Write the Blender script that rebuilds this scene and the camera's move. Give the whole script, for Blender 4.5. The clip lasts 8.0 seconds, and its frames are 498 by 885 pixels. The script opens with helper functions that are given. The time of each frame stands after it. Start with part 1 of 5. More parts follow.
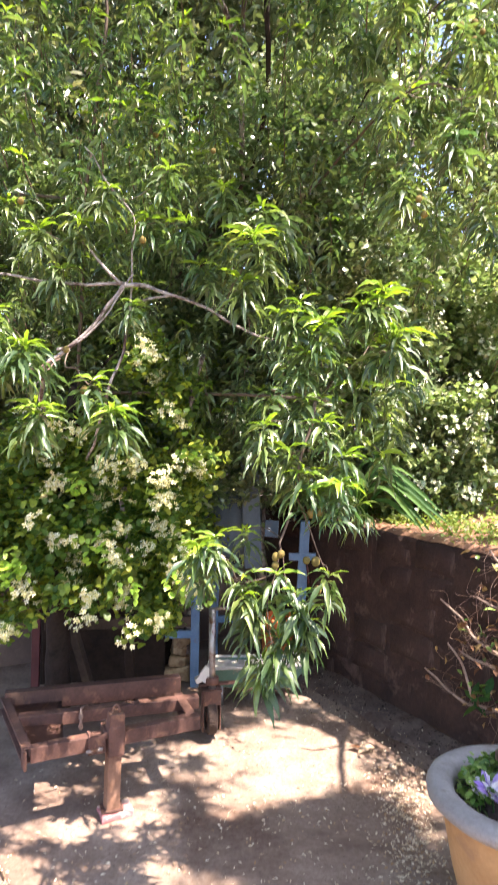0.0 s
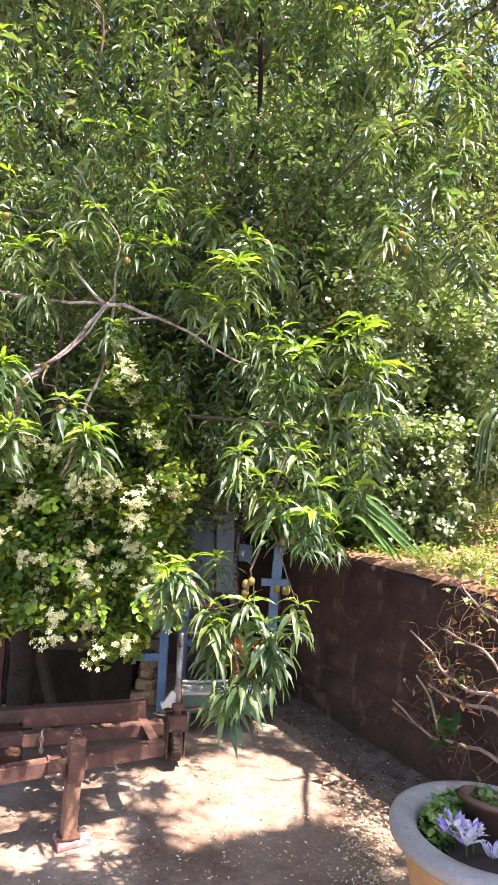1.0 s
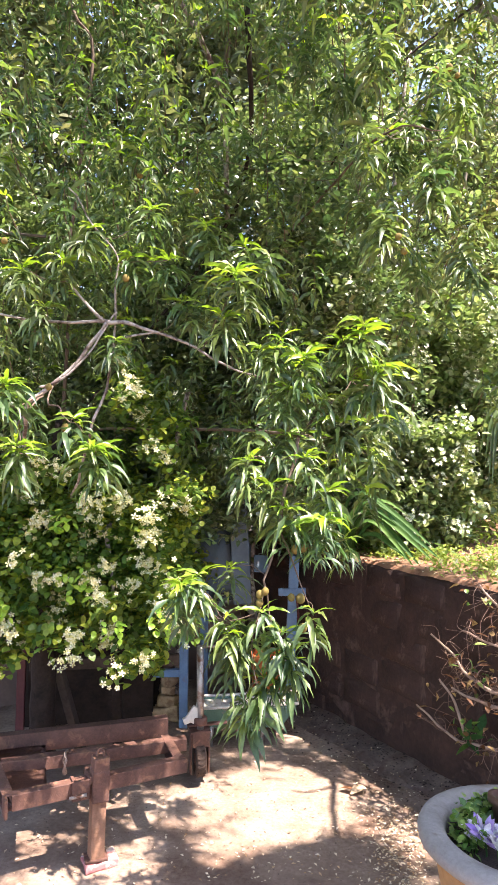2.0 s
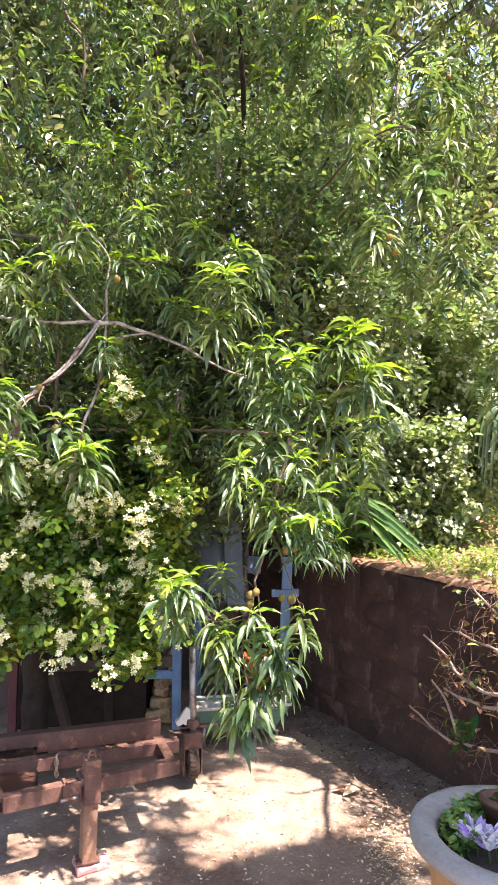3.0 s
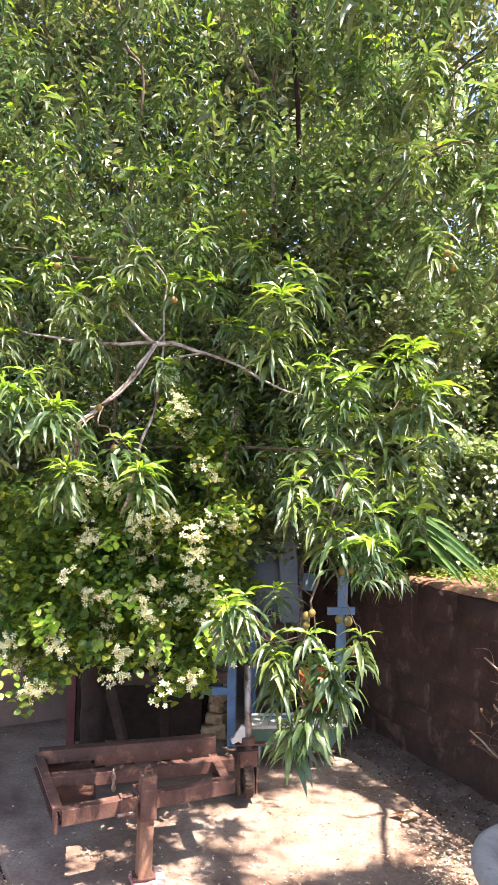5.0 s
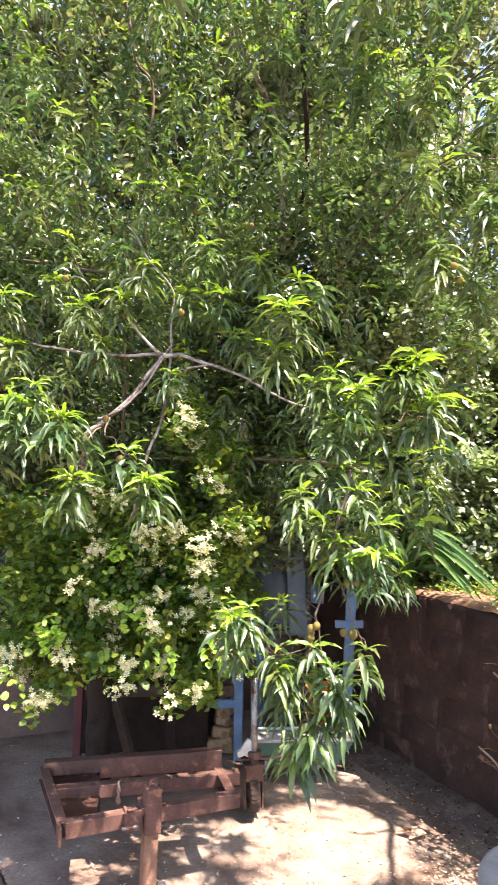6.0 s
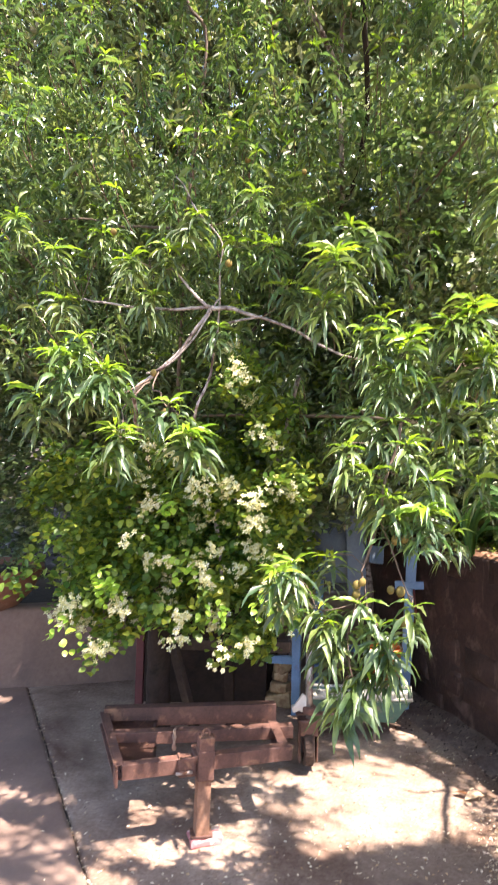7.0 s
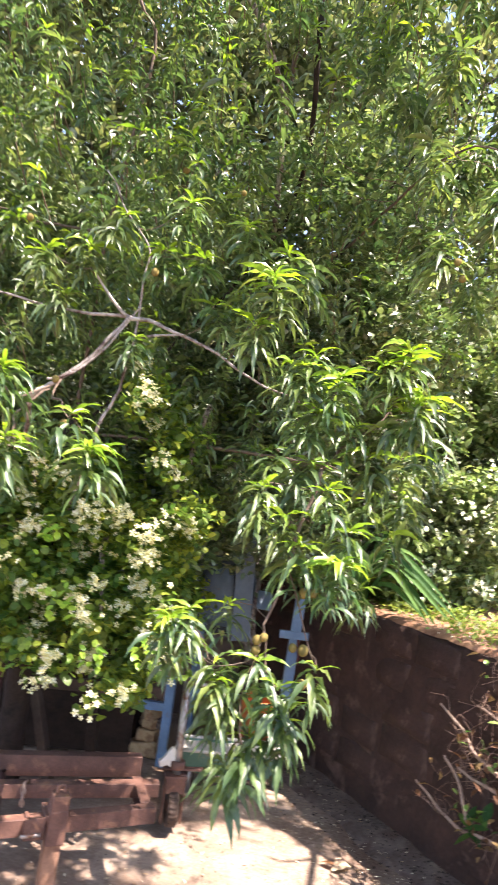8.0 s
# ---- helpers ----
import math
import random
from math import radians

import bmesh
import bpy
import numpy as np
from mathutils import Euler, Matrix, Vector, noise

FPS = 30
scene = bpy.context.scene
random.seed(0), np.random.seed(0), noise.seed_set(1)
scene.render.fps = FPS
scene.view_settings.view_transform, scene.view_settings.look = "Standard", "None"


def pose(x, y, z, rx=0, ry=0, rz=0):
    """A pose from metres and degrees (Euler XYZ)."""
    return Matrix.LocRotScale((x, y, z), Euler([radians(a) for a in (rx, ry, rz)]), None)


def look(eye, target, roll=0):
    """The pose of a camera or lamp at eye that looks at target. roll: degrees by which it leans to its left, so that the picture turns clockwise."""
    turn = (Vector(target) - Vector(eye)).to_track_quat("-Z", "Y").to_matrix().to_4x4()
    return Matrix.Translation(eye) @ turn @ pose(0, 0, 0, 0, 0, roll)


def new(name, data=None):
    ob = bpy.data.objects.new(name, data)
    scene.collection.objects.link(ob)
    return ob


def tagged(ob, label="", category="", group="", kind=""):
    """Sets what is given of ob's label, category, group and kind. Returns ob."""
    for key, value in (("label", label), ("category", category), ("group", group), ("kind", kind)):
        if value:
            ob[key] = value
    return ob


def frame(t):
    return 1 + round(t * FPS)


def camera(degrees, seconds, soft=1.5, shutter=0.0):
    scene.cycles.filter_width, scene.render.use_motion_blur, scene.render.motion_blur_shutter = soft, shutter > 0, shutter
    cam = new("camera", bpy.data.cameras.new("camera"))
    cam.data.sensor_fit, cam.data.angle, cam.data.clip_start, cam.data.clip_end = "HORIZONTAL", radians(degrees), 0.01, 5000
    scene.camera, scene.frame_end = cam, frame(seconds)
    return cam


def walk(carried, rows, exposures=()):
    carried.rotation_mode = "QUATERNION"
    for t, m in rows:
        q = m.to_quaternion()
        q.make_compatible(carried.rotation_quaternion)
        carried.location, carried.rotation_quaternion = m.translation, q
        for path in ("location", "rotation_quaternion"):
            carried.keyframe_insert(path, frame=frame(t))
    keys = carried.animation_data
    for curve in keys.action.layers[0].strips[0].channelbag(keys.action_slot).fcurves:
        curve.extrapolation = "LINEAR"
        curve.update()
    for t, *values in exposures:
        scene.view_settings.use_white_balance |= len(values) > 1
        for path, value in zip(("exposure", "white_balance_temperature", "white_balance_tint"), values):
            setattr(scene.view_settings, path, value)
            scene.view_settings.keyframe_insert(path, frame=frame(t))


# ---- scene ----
cam = camera(40.2, 8.0, soft=1.5, shutter=0.5)
PATH = [
    (0, (0.069, -0.033, 1.603), (0.036, 1.965, 1.538), 1.0),
    (0.3, (0.072, -0.010, 1.609), (0.061, 1.989, 1.608), 1.4),
    (0.5, (0.074, 0.005, 1.613), (0.079, 2.005, 1.613), 2.9),
    (0.8, (0.078, -0.016, 1.615), (0.114, 1.984, 1.610), 3.1),
    (1, (0.08, -0.03, 1.616), (0.105, 1.97, 1.616), 3.4),
    (1.3, (0.083, -0.025, 1.615), (0.122, 1.975, 1.620), 2.4),
    (1.5, (0.085, -0.021, 1.615), (0.112, 1.979, 1.612), 1.1),
    (1.7, (0.09, -0.024, 1.614), (0.083, 1.976, 1.633), 0.3),
    (2.8, (0.109, -0.027, 1.611), (0.092, 1.972, 1.65), 0.6),
    (3, (0.11, -0.024, 1.61), (0.112, 1.976, 1.646), 0.4),
    (3.3, (0.105, -0.025, 1.612), (0.088, 1.975, 1.672), 1.1),
    (3.5, (0.101, -0.025, 1.614), (0.074, 1.974, 1.674), 1.3),
    (3.8, (0.096, -0.027, 1.618), (0.050, 1.971, 1.687), 1.2),
    (4, (0.092, -0.029, 1.62), (0.025, 1.969, 1.691), 0.9),
    (4.5, (0.095, -0.029, 1.623), (0.025, 1.968, 1.712), 1.0),
    (4.7, (0.099, -0.024, 1.631), (-0.043, 1.969, 1.704), 0.1),
    (5.8, (0.121, -0.038, 1.623), (-0.049, 1.953, 1.706), 0.8),
    (6, (0.123, -0.027, 1.629), (-0.067, 1.962, 1.736), 0.8),
    (6.3, (0.148, -0.002, 1.624), (-0.130, 1.978, 1.732), 0.8),
    (6.5, (0.164, 0.015, 1.62), (-0.146, 1.988, 1.721), 0.9),
    (6.8, (0.180, 0.019, 1.610), (-0.166, 1.986, 1.669), 1.4),
    (7, (0.19, 0.022, 1.603), (-0.203, 1.984, 1.598), 1.0),
    (7.2, (0.170, 0.054, 1.596), (-0.221, 2.019, 1.570), 0.5),
    (7.3, (0.16, 0.07, 1.592), (-0.209, 2.036, 1.551), 0.7),
    (7.5, (0.147, 0.164, 1.601), (-0.124, 2.145, 1.64), 3.0),
    (7.7, (0.115, 0.18, 1.61), (0.005, 2.175, 1.698), 6.2),
    (7.8, (0.112, 0.187, 1.605), (-0.017, 2.182, 1.715), 6.5),
    (8, (0.106, 0.2, 1.596), (0.023, 2.195, 1.712), 7.6),
]
walk(cam, [(t, look(eye, target, roll)) for t, eye, target, roll in PATH], exposures=[(0, 2.4, 6980, 23), (4.5, 2.4, 6980, 23), (6, 2.43, 6980, 23), (6.5, 2.54, 6980, 23), (7, 2.5, 6980, 23), (7.5, 2.58, 6980, 23), (8, 2.47, 6980, 23)])

# ---- world and sun ----
SUN_EL, SUN_AZ = radians(63), radians(113)
TO_SUN = Vector((math.sin(SUN_AZ) * math.cos(SUN_EL), math.cos(SUN_AZ) * math.cos(SUN_EL), math.sin(SUN_EL)))
world = bpy.data.worlds.new("sky")
scene.world = world
world.use_nodes = True
sky = world.node_tree.nodes.new("ShaderNodeTexSky")
sky.sky_type, sky.sun_disc = "NISHITA", False
sky.sun_elevation, sky.sun_rotation = SUN_EL, SUN_AZ
world.node_tree.links.new(sky.outputs[0], world.node_tree.nodes["Background"].inputs[0])
world.node_tree.nodes["Background"].inputs[1].default_value = 0.104
sun = new("sun", bpy.data.lights.new("sun", "SUN"))
sun.data.energy, sun.data.angle, sun.data.color = 4.15, radians(0.6), (1.0, 0.955, 0.88)
sun.matrix_world = look(TO_SUN * 20, (0, 0, 0))


# ---- materials ----
def node(tree, kind, **values):
    n = tree.nodes.new(kind)
    for k, v in values.items():
        n.inputs[k].default_value = v
    return n


def surface(name, dark, light, rough=0.8, scale=6.0, metal=0.0, bump=0.2, fine=60.0, stain=None, stain_scale=1.5, stain_at=(0.5, 0.62), spec=0.5, vary=0.0, streak=None):
    """Two scales of noise between two colours, a third colour in stains, and a fine relief."""
    m = bpy.data.materials.new(name)
    m.use_nodes = True
    t = m.node_tree
    bsdf = t.nodes["Principled BSDF"]
    co = t.nodes.new("ShaderNodeTexCoord")
    big = node(t, "ShaderNodeTexNoise", Scale=scale, Detail=6.0, Roughness=0.6)
    small = node(t, "ShaderNodeTexNoise", Scale=fine, Detail=4.0, Roughness=0.7)
    t.links.new(co.outputs["Object"], big.inputs["Vector"])
    t.links.new(co.outputs["Object"], small.inputs["Vector"])
    mixed = node(t, "ShaderNodeMath")
    mixed.operation = "MULTIPLY_ADD"
    t.links.new(small.outputs["Fac"], mixed.inputs[0])
    mixed.inputs[1].default_value = 0.5
    t.links.new(big.outputs["Fac"], mixed.inputs[2])
    ramp = t.nodes.new("ShaderNodeValToRGB")
    ramp.color_ramp.elements[0].position, ramp.color_ramp.elements[1].position = 0.5, 1.0
    ramp.color_ramp.elements[0].color, ramp.color_ramp.elements[1].color = (*dark, 1), (*light, 1)
    t.links.new(mixed.outputs[0], ramp.inputs[0])
    out = ramp.outputs[0]
    if stain:
        spots = node(t, "ShaderNodeTexNoise", Scale=stain_scale, Detail=8.0, Roughness=0.65, Distortion=0.4)
        t.links.new(co.outputs["Object"], spots.inputs["Vector"])
        r2 = t.nodes.new("ShaderNodeValToRGB")
        r2.color_ramp.elements[0].position, r2.color_ramp.elements[1].position = stain_at
        t.links.new(spots.outputs["Fac"], r2.inputs[0])
        mix = t.nodes.new("ShaderNodeMix")
        mix.data_type = "RGBA"
        t.links.new(r2.outputs[0], mix.inputs[0])
        t.links.new(out, mix.inputs[6])
        mix.inputs[7].default_value = (*stain, 1)
        out = mix.outputs[2]
    if streak:
        mp = node(t, "ShaderNodeMapping", Scale=(10.0, 10.0, 2.2))
        t.links.new(co.outputs["Object"], mp.inputs["Vector"])
        run = node(t, "ShaderNodeTexNoise", Scale=1.0, Detail=5.0, Roughness=0.7)
        t.links.new(mp.outputs[0], run.inputs["Vector"])
        r3 = t.nodes.new("ShaderNodeValToRGB")
        r3.color_ramp.elements[0].position, r3.color_ramp.elements[1].position = 0.62, 0.82
        t.links.new(run.outputs["Fac"], r3.inputs[0])
        mix = t.nodes.new("ShaderNodeMix")
        mix.data_type = "RGBA"
        t.links.new(r3.outputs[0], mix.inputs[0])
        t.links.new(out, mix.inputs[6])
        mix.inputs[7].default_value = (*streak, 1)
        out = mix.outputs[2]
    if vary:
        info = t.nodes.new("ShaderNodeObjectInfo")
        mr = node(t, "ShaderNodeMapRange", **{"To Min": 1 - vary, "To Max": 1 + vary})
        t.links.new(info.outputs["Random"], mr.inputs[0])
        hsv = t.nodes.new("ShaderNodeHueSaturation")
        t.links.new(mr.outputs[0], hsv.inputs["Value"])
        t.links.new(out, hsv.inputs["Color"])
        out = hsv.outputs[0]
    t.links.new(out, bsdf.inputs["Base Color"])
    bsdf.inputs["Metallic"].default_value = metal
    bsdf.inputs["Specular IOR Level"].default_value = spec
    rr = node(t, "ShaderNodeMapRange", **{"To Min": max(0.05, rough - 0.12), "To Max": min(1.0, rough + 0.12)})
    t.links.new(big.outputs["Fac"], rr.inputs[0])
    t.links.new(rr.outputs[0], bsdf.inputs["Roughness"])
    if bump:
        bp = node(t, "ShaderNodeBump", Strength=bump, Distance=0.01)
        t.links.new(mixed.outputs[0], bp.inputs["Height"])
        t.links.new(bp.outputs[0], bsdf.inputs["Normal"])
    return m


def leafy(name, stops, rough=0.42, through_light=0.38, spec=0.5, coat=0.0, drift=0.0):
    """Leaf or petal: each one takes its own colour between the stops; lets light through."""
    m = bpy.data.materials.new(name)
    m.use_nodes = True
    t = m.node_tree
    bsdf = t.nodes["Principled BSDF"]
    geo, info = t.nodes.new("ShaderNodeNewGeometry"), t.nodes.new("ShaderNodeObjectInfo")
    add = node(t, "ShaderNodeMath")
    t.links.new(geo.outputs["Random Per Island"], add.inputs[0])
    t.links.new(info.outputs["Random"], add.inputs[1])
    fr = node(t, "ShaderNodeMath")
    fr.operation = "FRACT"
    t.links.new(add.outputs[0], fr.inputs[0])
    ramp = t.nodes.new("ShaderNodeValToRGB")
    els = ramp.color_ramp.elements
    for n, (pos, col) in enumerate(stops):
        e = els[n] if n < 2 else els.new(pos)
        e.position, e.color = pos, (*col, 1)
    t.links.new(fr.outputs[0], ramp.inputs[0])
    co = t.nodes.new("ShaderNodeTexCoord")
    nz = node(t, "ShaderNodeTexNoise", Scale=85.0, Detail=3.0)
    t.links.new(co.outputs["Object"], nz.inputs["Vector"])
    mr = node(t, "ShaderNodeMapRange", **{"From Min": 0.3, "From Max": 0.7, "To Min": 0.8, "To Max": 1.2})
    t.links.new(nz.outputs["Fac"], mr.inputs[0])
    hsv = t.nodes.new("ShaderNodeHueSaturation")
    age = node(t, "ShaderNodeTexNoise", Scale=2.6, Detail=3.0)
    t.links.new(geo.outputs["Position"], age.inputs["Vector"])
    hue = node(t, "ShaderNodeMapRange", **{"From Min": 0.35, "From Max": 0.65, "To Min": 0.5 - drift, "To Max": 0.5 + drift})
    t.links.new(age.outputs["Fac"], hue.inputs[0])
    t.links.new(hue.outputs[0], hsv.inputs["Hue"])
    t.links.new(mr.outputs[0], hsv.inputs["Value"])
    t.links.new(ramp.outputs[0], hsv.inputs["Color"])
    t.links.new(hsv.outputs[0], bsdf.inputs["Base Color"])
    bsdf.inputs["Roughness"].default_value = rough
    bsdf.inputs["Specular IOR Level"].default_value = spec
    bsdf.inputs["Coat Weight"].default_value, bsdf.inputs["Coat Roughness"].default_value = coat, 0.34
    bp = node(t, "ShaderNodeBump", Strength=0.3, Distance=0.004)
    t.links.new(nz.outputs["Fac"], bp.inputs["Height"])
    t.links.new(bp.outputs[0], bsdf.inputs["Normal"])
    trans = t.nodes.new("ShaderNodeBsdfTranslucent")
    warm = t.nodes.new("ShaderNodeMix")
    warm.data_type, warm.blend_type = "RGBA", "MULTIPLY"
    warm.inputs[0].default_value = 1.0
    t.links.new(hsv.outputs[0], warm.inputs[6])
    warm.inputs[7].default_value = (1.1, 1.18, 0.72, 1)
    t.links.new(warm.outputs[2], trans.inputs["Color"])
    mix = t.nodes.new("ShaderNodeMixShader")
    mix.inputs[0].default_value = through_light
    t.links.new(bsdf.outputs[0], mix.inputs[1])
    t.links.new(trans.outputs[0], mix.inputs[2])
    t.links.new(mix.outputs[0], t.nodes["Material Output"].inputs["Surface"])
    return m


M_SOIL_FLOOR = surface("dusty_concrete", (0.1, 0.05, 0.029), (0.45, 0.35, 0.265), 0.9, 2.2, bump=0.6, fine=55, stain=(0.1, 0.05, 0.03), stain_scale=1.1, stain_at=(0.46, 0.68))
M_SLAB = surface("grey_concrete", (0.138, 0.088, 0.066), (0.24, 0.165, 0.126), 0.85, 3.0, bump=0.25, fine=70, stain=(0.15, 0.11, 0.09), stain_scale=1.6, stain_at=(0.5, 0.75))
M_JOINT = surface("joint_dirt", (0.02, 0.015, 0.012), (0.06, 0.045, 0.035), 0.95, 20, bump=0.5)
# Muddy plaster, its base lowered further to hold the wall's shade.
M_WALL = surface("mud_and_shade_plaster", (0.019, 0.0095, 0.007), (0.07, 0.037, 0.027), 0.92, 7.0, bump=1.0, fine=38, stain=(0.15, 0.095, 0.077), stain_scale=5.5, stain_at=(0.57, 0.74), vary=0.1, streak=(0.15, 0.098, 0.078))
M_LOWWALL = surface("grey_plaster", (0.135, 0.085, 0.066), (0.23, 0.158, 0.126), 0.9, 2.5, bump=0.4, fine=40, stain=(0.13, 0.09, 0.075), stain_scale=1.4)
M_SOIL = surface("red_soil", (0.15, 0.065, 0.035), (0.34, 0.19, 0.115), 0.95, 5.0, bump=1.0, fine=40, stain=(0.3, 0.17, 0.09), stain_scale=6.0, stain_at=(0.5, 0.65))
M_RUST = surface("rusty_red_paint", (0.06, 0.027, 0.02), (0.175, 0.086, 0.061), 0.7, 9.0, metal=0.1, bump=0.35, fine=90, stain=(0.32, 0.16, 0.09), stain_scale=14.0, stain_at=(0.56, 0.72))
# Orange rust, lightened to paint in sun on the leg's front.
M_RUSTLEG = surface("sun_toned_orange_rust", (0.17, 0.085, 0.05), (0.36, 0.2, 0.125), 0.75, 11.0, metal=0.1, bump=0.35, fine=90, stain=(0.14, 0.06, 0.04), stain_scale=12.0, stain_at=(0.56, 0.7))
M_STEEL = surface("dull_steel", (0.25, 0.23, 0.21), (0.45, 0.42, 0.39), 0.45, 12.0, metal=0.7, bump=0.15, stain=(0.2, 0.1, 0.06), stain_scale=20)
M_TYRE = surface("worn_rubber", (0.025, 0.016, 0.012), (0.08, 0.05, 0.036), 0.9, 14.0, bump=0.4)
M_BLUE = surface("blue_paint", (0.07, 0.15, 0.27), (0.15, 0.27, 0.42), 0.5, 6.0, bump=0.15, stain=(0.2, 0.16, 0.13), stain_scale=9, stain_at=(0.6, 0.72))
M_BLUEGREY = surface("faded_blue_paint", (0.065, 0.1, 0.14), (0.125, 0.17, 0.21), 0.55, 4.0, bump=0.15, stain=(0.14, 0.11, 0.09), stain_scale=7, stain_at=(0.58, 0.72))
M_GREEN = surface("faded_green_paint", (0.05, 0.12, 0.085), (0.11, 0.21, 0.155), 0.5, 7.0, bump=0.2, stain=(0.3, 0.22, 0.16), stain_scale=10, stain_at=(0.58, 0.7))
M_RIM = surface("whitish_enamel", (0.5, 0.47, 0.4), (0.7, 0.66, 0.58), 0.5, 10.0, bump=0.1, stain=(0.35, 0.24, 0.16), stain_scale=16, stain_at=(0.6, 0.7))
# Terracotta lowered in tone to stand for shade on the bowl.
M_TERRA = surface("terracotta", (0.15, 0.062, 0.035), (0.25, 0.115, 0.062), 0.8, 7.0, bump=0.25, stain=(0.38, 0.25, 0.17), stain_scale=5, stain_at=(0.58, 0.75))
M_OCHRE = surface("ochre_concrete", (0.34, 0.175, 0.065), (0.5, 0.295, 0.13), 0.8, 5.0, bump=0.35, fine=60, stain=(0.32, 0.18, 0.09), stain_scale=7, stain_at=(0.56, 0.7))
M_LIP = surface("pale_painted_concrete", (0.2, 0.188, 0.175), (0.35, 0.333, 0.312), 0.75, 9.0, bump=0.45, fine=90, stain=(0.16, 0.125, 0.1), stain_scale=12, stain_at=(0.55, 0.72))
M_POTSOIL = surface("potting_soil", (0.018, 0.013, 0.01), (0.06, 0.04, 0.03), 0.95, 30.0, bump=0.9, fine=120)
M_BRICK = surface("pink_brick", (0.3, 0.1, 0.1), (0.5, 0.22, 0.21), 0.85, 20.0, bump=0.4, stain=(0.55, 0.45, 0.4), stain_scale=25)
M_STONE = surface("pale_stone", (0.26, 0.17, 0.09), (0.46, 0.34, 0.2), 0.9, 14.0, bump=0.6, fine=70, stain=(0.22, 0.13, 0.07), stain_scale=9)
# Board colour darkened to stand for deep shade under the jasmine.
M_SHADEWOOD = surface("shade_dark_board", (0.015, 0.01, 0.008), (0.045, 0.029, 0.021), 0.85, 8.0, bump=0.3, spec=0.2)
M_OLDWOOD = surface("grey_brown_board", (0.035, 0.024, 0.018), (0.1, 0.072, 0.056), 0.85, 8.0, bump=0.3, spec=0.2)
# Red paint darkened so the post's shade sits in its colour.
M_REDPOST = surface("red_painted_post", (0.07, 0.014, 0.016), (0.13, 0.032, 0.032), 0.6, 8.0, bump=0.2)
M_ORANGE = surface("orange_plastic", (0.5, 0.12, 0.03), (0.62, 0.2, 0.06), 0.55, 8.0, bump=0.05)
M_CHAIN = surface("rusty_chain", (0.25, 0.15, 0.11), (0.5, 0.38, 0.3), 0.6, 30.0, metal=0.5, bump=0.2)
M_BARK = surface("grey_brown_bark", (0.2, 0.165, 0.14), (0.5, 0.45, 0.4), 0.85, 24.0, bump=0.8, fine=90, stain=(0.085, 0.055, 0.045), stain_scale=22, stain_at=(0.46, 0.6))
M_TWIGBARK = surface("brown_twig_bark", (0.075, 0.05, 0.035), (0.17, 0.12, 0.085), 0.8, 30.0, bump=0.3)
# Bark tone lowered to stand for shade; also the colour of dark crumbs.
M_SHADEBARK_CRUMB = surface("shade_bark_dark_crumb", (0.015, 0.011, 0.009), (0.05, 0.035, 0.028), 0.9, 12.0, bump=0.8, fine=60, spec=0.2)
M_BROWNPOT = surface("brown_plastic", (0.09, 0.045, 0.03), (0.16, 0.085, 0.06), 0.5, 8.0, bump=0.05)
M_TWIG = surface("pale_dry_twig", (0.24, 0.15, 0.11), (0.5, 0.37, 0.28), 0.8, 20.0, bump=0.3)
M_DRYTWIG = surface("dead_twig_bark", (0.11, 0.065, 0.045), (0.26, 0.17, 0.125), 0.85, 25.0, bump=0.3)
M_FRUIT = surface("fuzzy_yellow_fruit", (0.11, 0.088, 0.025), (0.21, 0.158, 0.046), 0.8, 25.0, bump=0.1, stain=(0.24, 0.13, 0.04), stain_scale=30, stain_at=(0.55, 0.75), spec=0.2)
M_PEACH = leafy("peach_leaf", [(0.0, (0.055, 0.106, 0.043)), (1.0, (0.2, 0.27, 0.07)), (0.45, (0.092, 0.156, 0.054)), (0.8, (0.14, 0.211, 0.059))], 0.44, 0.46, 0.8, 0.4, drift=0.025)
M_YOUNG = leafy("young_peach_leaf", [(0.0, (0.15, 0.28, 0.03)), (1.0, (0.31, 0.44, 0.035)), (0.6, (0.22, 0.36, 0.03))], 0.36, 0.44, 0.8, 0.3)
# Young green lifted above M_YOUNG to stand for sun on the sprays.
M_LIME = leafy("sunny_young_jasmine_leaf", [(0.0, (0.22, 0.42, 0.05)), (1.0, (0.42, 0.58, 0.08)), (0.6, (0.32, 0.5, 0.06))], 0.36, 0.45, 0.8, 0.3)
M_VINE = leafy("jasmine_leaf", [(0.0, (0.075, 0.155, 0.036)), (1.0, (0.36, 0.42, 0.06)), (0.55, (0.15, 0.24, 0.045)), (0.82, (0.26, 0.34, 0.05))], 0.42, 0.5, drift=0.02)
M_BACK = leafy("climber_leaf", [(0.0, (0.066, 0.115, 0.048)), (1.0, (0.27, 0.31, 0.13)), (0.5, (0.11, 0.175, 0.064)), (0.85, (0.185, 0.25, 0.095))], 0.3, 0.36, 1.0, 0.7, drift=0.03)
M_FARLEAF = leafy("tree_leaf", [(0.0, (0.072, 0.104, 0.042)), (1.0, (0.29, 0.285, 0.145)), (0.5, (0.15, 0.174, 0.076))], 0.42, 0.4, 1.0, 0.5, drift=0.03)
M_HEDGE = leafy("hedge_leaf", [(0.0, (0.11, 0.185, 0.07)), (1.0, (0.38, 0.43, 0.2)), (0.5, (0.205, 0.285, 0.112))], 0.4, 0.45, 1.0, 0.4)
M_FILLET = surface("rough_cement", (0.055, 0.036, 0.028), (0.22, 0.16, 0.125), 0.92, 9.0, bump=1.0, fine=60, stain=(0.1, 0.06, 0.045), stain_scale=5)
